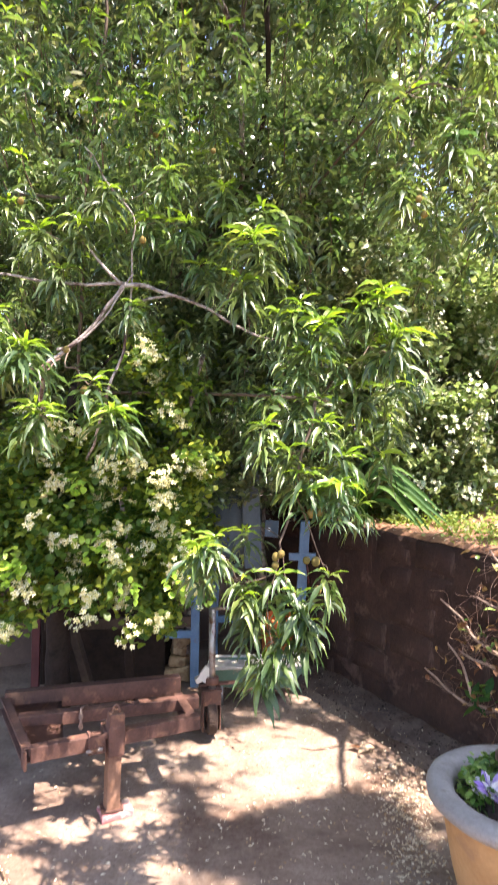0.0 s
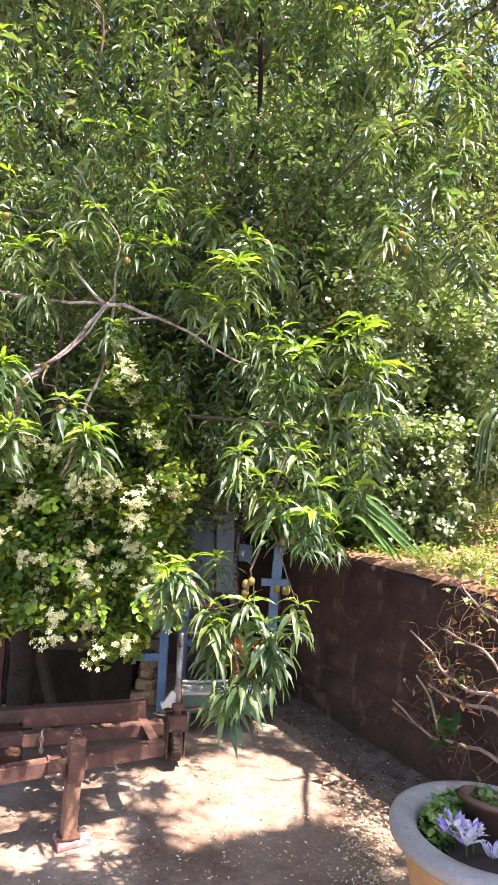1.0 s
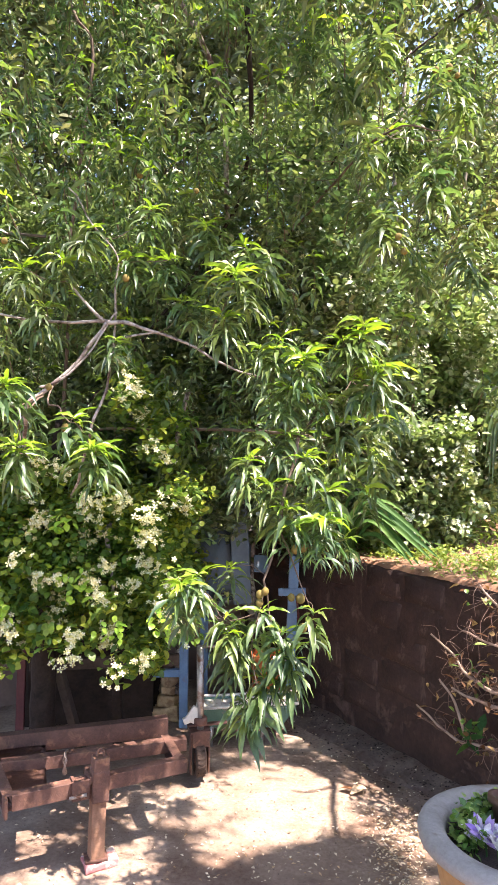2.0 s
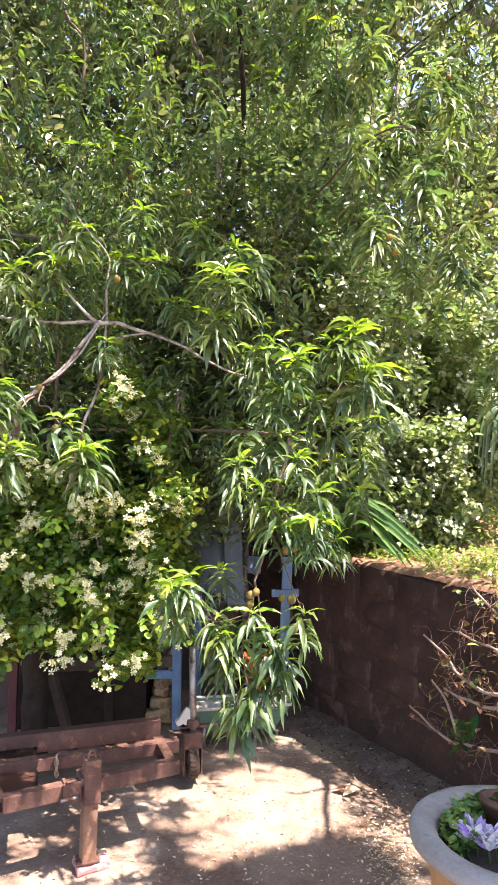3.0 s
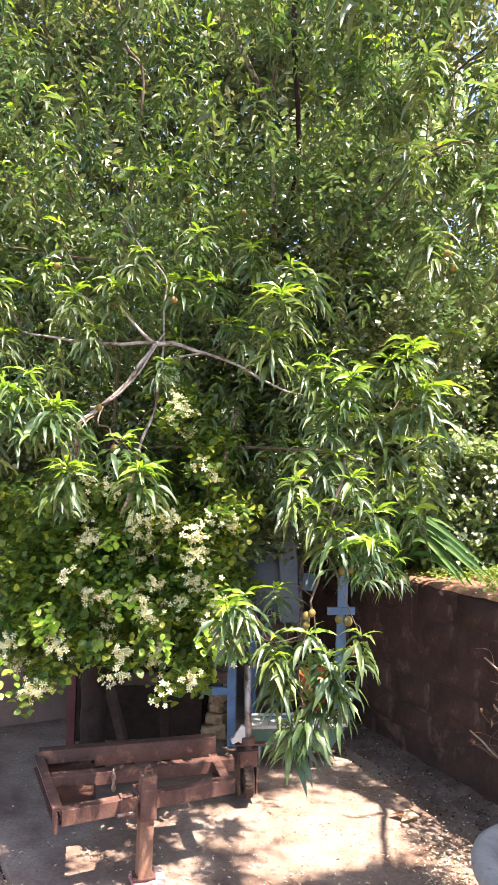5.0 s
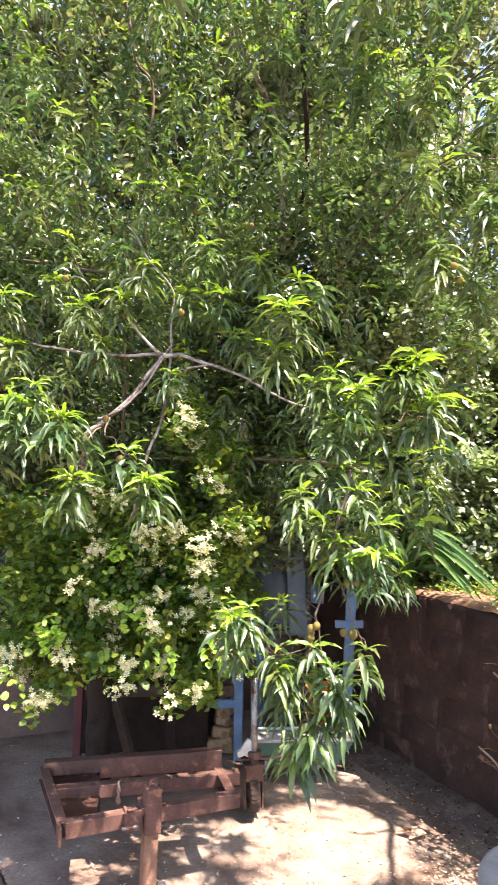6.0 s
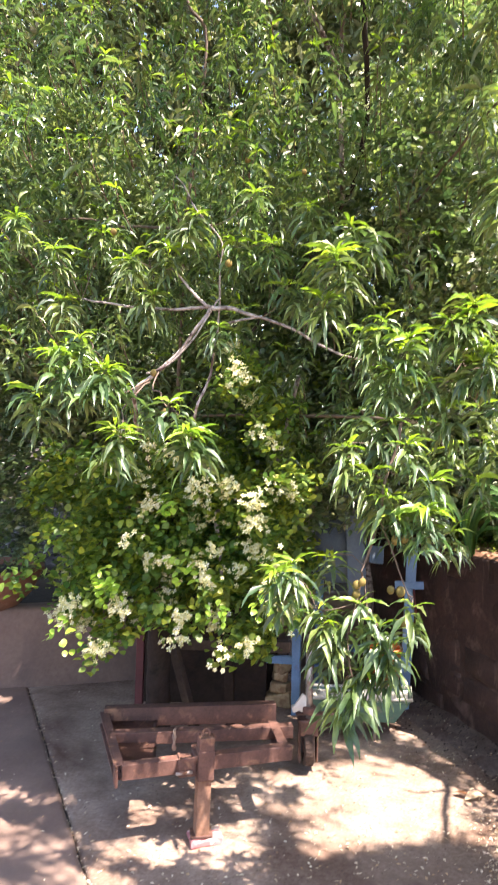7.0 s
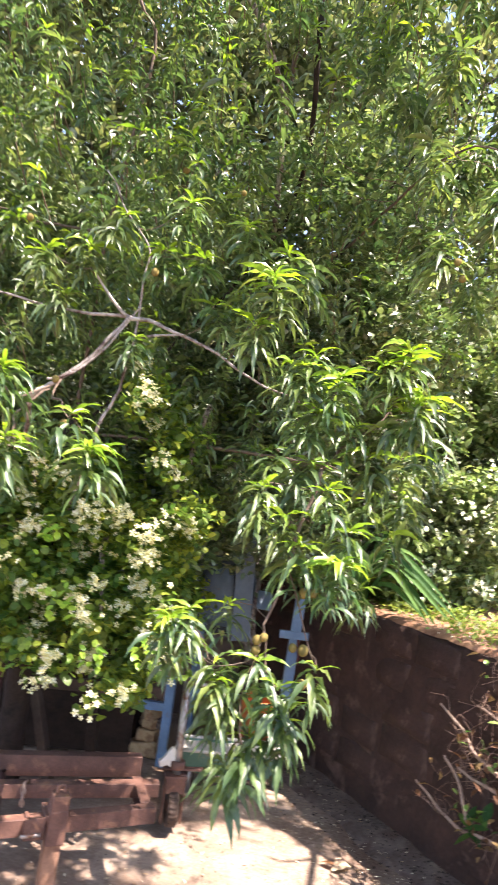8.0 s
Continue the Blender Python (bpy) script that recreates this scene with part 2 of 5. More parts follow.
M_PETAL = leafy("cream_petal", [(0.0, (0.64, 0.6, 0.29)), (1.0, (0.82, 0.82, 0.62)), (0.25, (0.66, 0.61, 0.27)), (0.6, (0.78, 0.75, 0.48))], 0.6, 0.3, 0.3)
M_WHITE = leafy("white_petal", [(0.0, (0.56, 0.6, 0.4)), (1.0, (0.74, 0.76, 0.62))], 0.55, 0.3, 0.4)
M_LILAC = leafy("lilac_petal", [(0.0, (0.5, 0.36, 0.75)), (1.0, (0.8, 0.74, 0.88)), (0.5, (0.36, 0.22, 0.68))], 0.6, 0.35, 0.3)
M_PALE = leafy("pale_lilac_petal", [(0.0, (0.62, 0.55, 0.78)), (1.0, (0.85, 0.83, 0.9))], 0.6, 0.35, 0.3)
M_LITTER = leafy("dry_leaf_litter", [(0.0, (0.3, 0.17, 0.09)), (1.0, (0.8, 0.72, 0.56)), (0.25, (0.48, 0.33, 0.2)), (0.5, (0.7, 0.58, 0.42))], 0.8, 0.15, 0.2)
M_WEED = leafy("weed_leaf", [(0.0, (0.1, 0.17, 0.03)), (1.0, (0.32, 0.37, 0.08)), (0.5, (0.18, 0.26, 0.05))], 0.55, 0.4, 0.4)
M_HERB = leafy("bedding_leaf", [(0.0, (0.06, 0.16, 0.03)), (1.0, (0.34, 0.44, 0.13)), (0.6, (0.15, 0.27, 0.05))], 0.42, 0.4, 0.6)
M_STRAP = leafy("strap_leaf", [(0.0, (0.03, 0.09, 0.027)), (1.0, (0.1, 0.2, 0.04))], 0.6, 0.3, 0.2)
M_DRYLEAF = leafy("brown_leaf", [(0.0, (0.2, 0.09, 0.045)), (1.0, (0.38, 0.25, 0.12)), (0.5, (0.17, 0.085, 0.045)), (0.75, (0.3, 0.2, 0.08))], 0.6, 0.35, 0.3)


# ---- builders ----
def empty(name, place, label, category, group=""):
    ob = new(name)
    ob.location = place
    ob.empty_display_size = 0.1
    return tagged(ob, label, category, group)


def part(name, bm, material, parent, label="", smooth=False, at=None):
    """One mesh object under a thing or a part; the bmesh is in world metres unless at gives its pose."""
    me = bpy.data.meshes.new(name)
    bm.to_mesh(me)
    bm.free()
    return part_mesh(name, me, material, parent, label, smooth, at)


def part_mesh(name, me, material, parent, label="", smooth=False, at=None):
    if not me.materials:
        for m in material if isinstance(material, (list, tuple)) else (material,):
            me.materials.append(m)
    if smooth:
        me.shade_smooth()
    ob = new(name, me)
    if parent is not None:
        ob.parent = parent
        base = Matrix.Identity(4)
        p = parent
        while p is not None:
            base = p.matrix_basis @ base
            p = p.parent
        ob.matrix_basis = base.inverted() @ (at if at is not None else Matrix.Identity(4))
    elif at is not None:
        ob.matrix_basis = at
    if label:
        tagged(ob, label)
    return ob


def box(bm, size, m, bevel=0.004, segments=2):
    got = bmesh.ops.create_cube(bm, size=1.0, matrix=m @ Matrix.Diagonal((*size, 1)))
    if bevel:
        edges = {e for v in got["verts"] for e in v.link_edges}
        bmesh.ops.bevel(bm, geom=list(edges), offset=bevel, segments=segments, affect="EDGES", profile=0.6)
    return bm


def rough_up(bm, amount, scale, seed=0.0):
    for v in bm.verts:
        v.co += Vector(noise.noise_vector(v.co * scale + Vector((seed, seed, seed)))) * amount
    return bm


def along(a, b, up=(0, 0, 1)):
    """The pose at the middle of a to b, x along it and z near up; and the length."""
    a, b = Vector(a), Vector(b)
    x = (b - a).normalized()
    y = Vector(up).cross(x).normalized()
    z = x.cross(y)
    m = Matrix((x, y, z)).transposed().to_4x4()
    m.translation = (a + b) / 2
    return m, (b - a).length


def tube(points, radii, sides=8, bm=None, caps=True):
    """A round tapered rod along the points, smoothed once."""
    bm = bm or bmesh.new()
    pts = [Vector(p) for p in points]
    rings, side = [], None
    for n, p in enumerate(pts):
        way = (pts[min(n + 1, len(pts) - 1)] - pts[max(n - 1, 0)]).normalized()
        side = (side - way * side.dot(way)).normalized() if side else way.orthogonal().normalized()
        up = way.cross(side)
        r = radii[n] if isinstance(radii, (list, tuple)) else radii
        rings.append([bm.verts.new(p + (side * math.cos(a) + up * math.sin(a)) * r) for a in (2 * math.pi * k / sides for k in range(sides))])
    for a, b in zip(rings, rings[1:]):
        for k in range(sides):
            bm.faces.new((a[k], a[(k + 1) % sides], b[(k + 1) % sides], b[k]))
    if caps:
        bm.faces.new(rings[0][::-1])
        bm.faces.new(rings[-1])
    return bm


def curve(points, steps=5, wobble=0.0, seed=0):
    """Catmull-Rom points through the given ones, with a little unevenness."""
    pts = [Vector(p) for p in points]
    pts = [pts[0] * 2 - pts[1]] + pts + [pts[-1] * 2 - pts[-2]]
    out = []
    for n in range(1, len(pts) - 2):
        a, b, c, d = pts[n - 1 : n + 3]
        for k in range(steps):
            s = k / steps
            out.append(0.5 * (2 * b + (c - a) * s + (2 * a - 5 * b + 4 * c - d) * s * s + (3 * b - a - 3 * c + d) * s**3))
    out.append(pts[-2])
    for n, p in enumerate(out[1:-1], 1):
        p += Vector(noise.noise_vector(p * 9 + Vector((seed, 0, 0)))) * wobble
    return out


def lathe(profile, sides=48, bm=None, centre=(0, 0, 0), wobble=0.0):
    """A turned body from (radius, height) pairs."""
    bm = bm or bmesh.new()
    c = Vector(centre)
    rings = []
    for r, z in profile:
        ring = []
        for k in range(sides):
            a = 2 * math.pi * k / sides
            rr = r * (1 + wobble * noise.noise((math.cos(a) * 2, math.sin(a) * 2, z * 6)))
            ring.append(bm.verts.new(c + Vector((rr * math.cos(a), rr * math.sin(a), z))))
        rings.append(ring)
    for a, b in zip(rings, rings[1:]):
        for k in range(sides):
            bm.faces.new((a[k], a[(k + 1) % sides], b[(k + 1) % sides], b[k]))
    return bm


RNG = np.random.default_rng(7)


def leaf_arrays(base, yaw, pitch, droop, length, width, roll, segs=5, fold=0.28, power=0.85, wave=0.0, rng=None, bend=1.2, sharp=1.0):
    """Vertices and faces of many leaves at once: each grows from its base, bends down along its length, and is folded at the midrib."""
    n = len(base)
    rng = rng or RNG
    s = np.linspace(0, 1, segs + 1)
    ang = pitch[:, None] - droop[:, None] * s[None, :] ** bend
    step = length[:, None] / segs
    mid = 0.5 * (ang[:, 1:] + ang[:, :-1])
    run = np.concatenate([np.zeros((n, 1)), np.cumsum(np.cos(mid) * step, 1)], 1)
    rise = np.concatenate([np.zeros((n, 1)), np.cumsum(np.sin(mid) * step, 1)], 1)
    fx, fy = np.cos(yaw)[:, None], np.sin(yaw)[:, None]
    centre = np.stack([base[:, 0:1] + run * fx, base[:, 1:2] + run * fy, base[:, 2:3] + rise], -1)
    tang = np.stack([np.cos(ang) * fx, np.cos(ang) * fy, np.sin(ang)], -1)
    lat = np.stack([-np.sin(yaw), np.cos(yaw), np.zeros(n)], -1)[:, None, :]
    up = np.cross(tang, np.broadcast_to(lat, tang.shape))
    c, r = np.cos(roll)[:, None, None], np.sin(roll)[:, None, None]
    lat2 = lat * c + up * r
    nor = up * c - lat * r
    prof = np.sin(np.pi * np.clip(s, 0.0, 1.0) ** power) ** sharp
    prof[0], prof[-1] = 0.07, 0.0
    w = (width[:, None] * 0.5 * prof[None, :])[..., None]
    wav = wave * w * np.sin(s * 17 + rng.uniform(0, 6, (n, 1)))[..., None] if wave else 0
    left = centre + lat2 * w + nor * (w * fold + wav)
    right = centre - lat2 * w + nor * (w * fold - wav)
    verts = np.stack([left, centre, right], 2)[:, :segs]
    k = segs * 3 + 1
    allv = np.concatenate([verts.reshape(n, -1, 3), centre[:, -1:, :]], 1)
    quads, tris = [], []
    for j in range(segs - 1):
        a = 3 * j
        quads += [(a, a + 1, a + 4, a + 3), (a + 1, a + 2, a + 5, a + 4)]
    a = 3 * (segs - 1)
    tris += [(a, a + 1, a + 3), (a + 1, a + 2, a + 3)]
    off = (np.arange(n) * k)[:, None, None]
    return allv.reshape(-1, 3), (np.array(quads)[None] + off).reshape(-1, 4), (np.array(tris)[None] + off).reshape(-1, 3), n


def mesh_from(name, batches):
    """One mesh out of (vertices, quads, triangles, slot) batches."""
    vs, q, t, mq, mt, at = [], [], [], [], [], 0
    for v, quads, tris, slot in batches:
        vs.append(v)
        if len(quads):
            q.append(quads + at)
            mq.append(np.full(len(quads), slot))
        if len(tris):
            t.append(tris + at)
            mt.append(np.full(len(tris), slot))
        at += len(v)
    q = np.concatenate(q) if q else np.zeros((0, 4), int)
    t = np.concatenate(t) if t else np.zeros((0, 3), int)
    slots = np.concatenate(mq + mt).astype(np.int32)
    vs = np.concatenate(vs).astype(np.float32)
    me = bpy.data.meshes.new(name)
    me.vertices.add(len(vs))
    me.vertices.foreach_set("co", vs.ravel())
    me.loops.add(q.size + t.size)
    me.loops.foreach_set("vertex_index", np.concatenate([q.ravel(), t.ravel()]).astype(np.int32))
    me.polygons.add(len(q) + len(t))
    starts = np.concatenate([np.arange(len(q)) * 4, q.size + np.arange(len(t)) * 3]).astype(np.int32)
    me.polygons.foreach_set("loop_start", starts)
    me.polygons.foreach_set("material_index", slots)
    me.update(calc_edges=True)
    me.validate()
    me.shade_smooth()
    return me


def hanging_shoots(tips, rng, leaves=16, size=0.112, span=0.07, crown=5, share=1.0, segs=6, slim=1.0):
    """Shoots of long leaves: the old ones hang in a bundle, a few young ones arch out from the tip. Batches of slot 0 (old) and 1 (young)."""
    tips = np.asarray(tips, float)
    n = len(tips)
    out = []
    for count, slot in ((leaves, 0), (crown, 1)):
        m = n * count
        k = np.tile(np.arange(count), n)
        t = (k + rng.uniform(0, 1, m)) / count
        yaw = k * 2.4 + np.repeat(rng.uniform(0, 6.28, n), count) + rng.normal(0, 0.3, m)
        lean = np.repeat(rng.normal(0, 0.3, (n, 2)), count, 0)
        scale = np.repeat(rng.uniform(0.8, 1.15, n), count) * size
        if slot == 0:
            base = np.repeat(tips, count, 0) + np.stack([lean[:, 0] * t * span, lean[:, 1] * t * span, -0.01 - t * span], -1) + rng.normal(0, 0.008, (m, 3))
            pitch = rng.uniform(-0.4, 0.8, m)
            drop = pitch + rng.uniform(0.9, 1.6, m)
            length, ratio, bend, young = scale * rng.uniform(0.7, 1.15, m), rng.uniform(0.115, 0.16, m), 0.7, np.zeros(m, bool)
        else:
            base = np.repeat(tips, count, 0) + rng.normal(0, 0.003, (m, 3))
            pitch = 0.8 - 0.6 * t + rng.normal(0, 0.15, m)
            drop = pitch + rng.uniform(0.25, 1.05, m)
            length, ratio, bend, young = scale * rng.uniform(0.55, 0.95, m), rng.uniform(0.14, 0.18, m), 1.1, np.repeat(rng.uniform(0, 1, n) < share, count)
        roll = rng.normal(0, 0.55, m)
        for mask, to in ((~young, 0), (young, 1)):
            if mask.any():
                v, q, tr, _ = leaf_arrays(base[mask], yaw[mask], pitch[mask], drop[mask], length[mask], length[mask] * ratio[mask] * slim, roll[mask], segs, 0.42, 0.74, 0.45, rng, bend, 1.2)
                out.append((v, q, tr, to))
    return out


def small_leaves(points, rng, size=0.045, ratio=0.6, slot=0, segs=3, lean=None, power=0.75, sharp=1.0):
    n = len(points)
    yaw = rng.uniform(0, 6.283, n) if lean is None else lean + rng.normal(0, 0.9, n)
    v, q, t, _ = leaf_arrays(points, yaw, rng.normal(0.05, 0.5, n), rng.uniform(0.1, 1.0, n), size * rng.uniform(0.6, 1.3, n), size * ratio * rng.uniform(0.7, 1.2, n), rng.normal(0, 0.55, n), segs, 0.22, power, 0.0, rng, sharp=sharp)
    return (v, q, t, slot)


def star_flowers(points, rng, size=0.012, slot=0):
    """Five-petalled small flowers that look outwards and up."""
    n = len(points)
    face = np.array([0.1, -0.75, 0.55]) + rng.normal(0, 0.4, (n, 3))
    face /= np.linalg.norm(face, axis=1)[:, None]
    e1 = np.cross(face, rng.normal(0, 1, (n, 3)))
    e1 /= np.linalg.norm(e1, axis=1)[:, None]
    e2 = np.cross(face, e1)
    vs = []
    s = (size * rng.uniform(0.75, 1.2, n))[:, None]
    for k in range(5):
        a, c = 1.2566 * k, 0.27
        way = e1 * math.cos(a) + e2 * math.sin(a)
        side = e2 * math.cos(a) - e1 * math.sin(a)
        vs += [points, points + (way * 0.62 + side * c + face * 0.22) * s, points + (way + face * 0.05) * s, points + (way * 0.62 - side * c + face * 0.22) * s]
    v = np.stack(vs, 1).reshape(-1, 3)
    return (v, np.arange(len(v)).reshape(-1, 4), np.zeros((0, 3), int), slot)


def clumps(rng, count, low, high, per, spread, keep=None):
    """Points in clumps inside a block of space; keep(points) tells which clump centres stay."""
    c = rng.uniform(low, high, (count, 3))
    if keep is not None:
        c = c[keep(c)]
    d = rng.normal(0, 1, (len(c) * per, 3))
    d *= (rng.uniform(0.3, 1.0, len(d)) / np.linalg.norm(d, axis=1))[:, None]
    return np.repeat(c, per, 0) + d * np.asarray(spread), c


def reached_by_sun(c, spots, wide=0.14):
    """False for shoots that would hang between the sun and one of the spots."""
    keep = np.ones(len(c), bool)
    sun = np.array(TO_SUN)
    for p in spots:
        d = c - (0, 0, 0.13) - np.array(p)
        s = d @ sun
        keep &= (s < 0.22) | (np.linalg.norm(d - s[:, None] * sun, axis=1) > wide)
    return keep


def sunlit_gap(c):
    """Where a crown would shade the open bright patch of floor: kept free of foliage."""
    d = c[:, 2] / TO_SUN.z
    gx, gy = c[:, 0] - TO_SUN.x * d, c[:, 1] - TO_SUN.y * d
    wob = 0.22 * np.sin(gx * 13 + gy * 7) + 0.16 * np.sin(gy * 17 - gx * 9)
    main = ((gx - 0.13) / 0.44) ** 2 + ((gy - 3.12 - 0.2 * (gx - 0.1)) / 0.39) ** 2 > 1.0 + wob
    by_leg = ((gx + 0.57) / 0.36) ** 2 + ((gy - 2.6) / 0.32) ** 2 > 1.0 + wob
    stripes = ((gx + 0.68) / 0.26) ** 2 + ((gy - 2.9) / 0.2) ** 2 > 1.0 + wob
    dapple = (((gx + 0.3) / 0.28) ** 2 + ((gy - 3.16) / 0.2) ** 2 > 1.0) | (np.sin(gx * 31 + gy * 9) < -0.2)
    strip = (((gx - 0.72 + 0.12 * (gy - 2.85)) / 0.16) ** 2 + ((gy - 2.84) / 0.4) ** 2 > 1.0 + 2 * wob)
    front = (gx > np.where(gy < 2.56, -1.05, -0.84)) & (gx < -0.3) & (gy > 2.2) & (gy < 2.82)
    fork = (gx > -2.0) & (gx < -1.25) & (gy > 2.5) & (gy < 2.85) & (np.sin(gx * 37 + gy * 23) > -0.3)
    return main & by_leg & stripes & dapple & strip & ~front & ~fork


# ---- ground, floor and walls ----
def sheet(name, origin, u, v, us, vs, height, material, label, category):
    """A sheet over origin + a*u + b*v whose height is a function of the place."""
    verts = [(origin[0] + a * u[0] + b * v[0], origin[1] + a * u[1] + b * v[1]) for a in us for b in vs]
    w = len(vs)
    faces = [(i * w + j, (i + 1) * w + j, (i + 1) * w + j + 1, i * w + j + 1) for i in range(len(us) - 1) for j in range(w - 1)]
    me = bpy.data.meshes.new(name)
    me.from_pydata([(x, y, height(x, y)) for x, y in verts], [], faces)
    me.update()
    if me.polygons[0].normal.z < 0:
        me.flip_normals()
    return tagged(part_mesh(name, me, material, None, smooth=True), label, category, kind="structure")


def steps(*pieces):
    out = []
    for a, b, n in pieces:
        out += list(np.linspace(a, b, n, endpoint=False))
    return [float(x) for x in out] + [float(pieces[-1][1])]


WALL_U, WALL_N, WALL_P = Vector((0.511, -0.86, 0)), Vector((0.86, 0.511, 0)), Vector((0.84, 3.66, 0))
LOW_U, LOW_N, LOW_P = Vector((0.898, 0.44, 0)), Vector((-0.44, 0.898, 0)), Vector((-2.02, 4.02, 0))
JOINT_A, JOINT_U, JOINT_V = Vector((-2.02, 4.01, 0)), Vector((0.574, -0.819, 0)), Vector((0.819, 0.574, 0))


sheet("ground", (0, 0), (1, 0), (0, 1), steps((-150, -10, 5), (-10, 10, 10), (10, 150, 5)), steps((-150, -10, 5), (-10, 12, 10), (12, 150, 5)), lambda x, y: -0.016, M_JOINT, "dark earth under and around the paved yard", "ground")


def edge_wave(a, seed):
    return 0.006 * noise.noise((a * 9, seed, 0)) + 0.004 * noise.noise((a * 31, seed, 5))


def slab(name, side, z, material, label):
    us = steps((-3.0, -0.2, 6), (-0.2, 3.2, 120), (3.2, 12, 8))
    vs = [0.0, 0.003, 0.02] + steps((0.08, 3.0, 14), (3.0, 9.0, 4))
    verts, faces = [], []
    for a in us:
        for n, b in enumerate(vs):
            off = (0.004 + b + (edge_wave(a, side * 3.3) if n < 3 else 0)) * side
            p = JOINT_A + JOINT_U * a + JOINT_V * off
            drop = (0.02, 0.003, 0.0)[n] if n < 3 else 0
            verts.append((p.x, p.y, z - drop + 0.0022 * noise.noise((p.x * 1.5, p.y * 1.5, 0)) + 0.0012 * noise.noise((p.x * 9, p.y * 9, 0))))
    w = len(vs)
    for i in range(len(us) - 1):
        for j in range(w - 1):
            f = (i * w + j, (i + 1) * w + j, (i + 1) * w + j + 1, i * w + j + 1)
            faces.append(f if side > 0 else f[::-1])
    me = bpy.data.meshes.new(name)
    me.from_pydata(verts, [], faces)
    me.update()
    return tagged(part_mesh(name, me, material, None, smooth=True), label, "paving", kind="structure")


slab("pavement_1", 1, 0.0, M_SOIL_FLOOR, "dusty reddish concrete yard floor with stains")
slab("pavement_2", -1, 0.006, M_SLAB, "smooth grey concrete slab beside a dirt-filled joint")


def wall_body(name, p, u, n, a0, a1, thick, low, high, material, label, rough=0.012, cell=0.05, slump=0.02):
    """A thick wall with an uneven face and top: face from a0 to a1 along u, n pointing away from the yard."""
    us, zs = np.linspace(a0, a1, int((a1 - a0) / cell) + 1), np.linspace(low, high, int((high - low) / cell) + 1)
    verts, faces = [], []

    def top(a):
        return high + slump * noise.noise((a * 2.3, 1.7, 0)) + slump * 0.6 * noise.noise((a * 8, 4.2, 0))

    prof = [(0.0, z) for z in zs[:-1]] + [(0.004, None), (0.03, None), (thick - 0.03, None), (thick, None), (thick, low)]
    for a in us:
        for b, z in prof:
            h = top(a) * (z - low) / (high - low) + low * (1 - (z - low) / (high - low)) if z is not None else top(a) + (-0.012 if b in (0.004, thick) else 0.004)
            q = p + u * a + n * b
            dip = rough * (noise.noise((a * 3.1, h * 3.1, 0.5)) + 0.6 * noise.noise((a * 9, h * 9, 2.0)) + 0.3 * noise.noise((a * 27, h * 27, 7.0))) if b < 0.1 else 0
            q = q + n * (dip + 0.0)
            verts.append((q.x, q.y, h))
    w = len(prof)
    for i in range(len(us) - 1):
        for j in range(w - 1):
            faces.append((i * w + j, i * w + j + 1, (i + 1) * w + j + 1, (i + 1) * w + j))
    me = bpy.data.meshes.new(name)
    me.from_pydata(verts, [], faces)
    me.update()
    return tagged(part_mesh(name, me, material, None, smooth=True), label, "wall", kind="structure")


retaining = wall_body("wall_east", WALL_P, WALL_U, WALL_N, -1.56, 4.4, 0.2, -0.05, 0.998, M_WALL, "red-brown muddy block retaining wall with crumbling plaster, darkened to carry its shade", 0.012, 0.05, 0.006)
wall_body("wall_north", LOW_P, LOW_U, LOW_N, -5.0, 2.35, 0.18, -0.05, 0.5, M_LOWWALL, "low grey rendered garden wall with stains", 0.006, 0.08, 0.008)


# cement fillet along the foot of the retaining wall
fu, fv = np.linspace(-1.5, 4.0, 150), (0.02, -0.02, -0.07, -0.12, -0.16, -0.2)
fz = (0.05, 0.045, 0.03, 0.02, 0.012, -0.01)
verts = []
for a in fu:
    for b, z in zip(fv, fz):
        p = WALL_P + WALL_U * float(a) + WALL_N * (b * (1 + 0.35 * noise.noise((a * 3, 0.3, 0))))
        verts.append((p.x, p.y, z + (0.008 * noise.noise((p.x * 9, p.y * 9, 0)) if z > 0 else 0)))
faces = [(i * 6 + j, i * 6 + j + 1, i * 6 + j + 7, i * 6 + j + 6) for i in range(149) for j in range(5)]
me = bpy.data.meshes.new("trim")
me.from_pydata(verts, [], faces)
me.update()
if me.polygons[0].normal.z < 0:
    me.flip_normals()
tagged(part_mesh("trim", me, M_FILLET, None, smooth=True), "rough cement fillet along the foot of the wall", "kerb", kind="structure")


def terrace(name, p, u, n, a0, a1, z, material, label, start=0.17):
    def h(x, y):
        b = (Vector((x, y, 0)) - p).dot(n)
        return z + 0.055 * max(0.0, b - 0.2) + (0.03 * noise.noise((x * 2, y * 2, 0)) + 0.015 * noise.noise((x * 8, y * 8, 4))) * min(1.0, max(0.0, b - 0.1)) - (0.035 * (1 - b / 0.04) ** 2 - 0.012 * noise.noise((x * 14, y * 14, 2)) if 0 < b < 0.04 else 0.0)

    o = p + n * start
    return sheet(name, o, u, n, steps((a0 - 30, a0, 4), (a0, a1, 40), (a1, a1 + 30, 4)) if a0 < -2 else steps((a0, a1, 90), (a1, a1 + 30, 4)), steps((0, 0.04, 3), (0.04, 4, 60), (4, 60, 12)), h, material, label, "ground")


terrace("ground_terrace_1", WALL_P, WALL_U, WALL_N, -1.56, 3.5, 1.02, M_SOIL, "pale reddish soil terrace above the retaining wall", 0.006)
terrace("ground_terrace_2", LOW_P, LOW_U, LOW_N, -5.0, 2.3, 0.44, M_POTSOIL, "dark garden soil behind the low wall")

# ---- trailer drawbar ----
Z_BEAM = 0.315


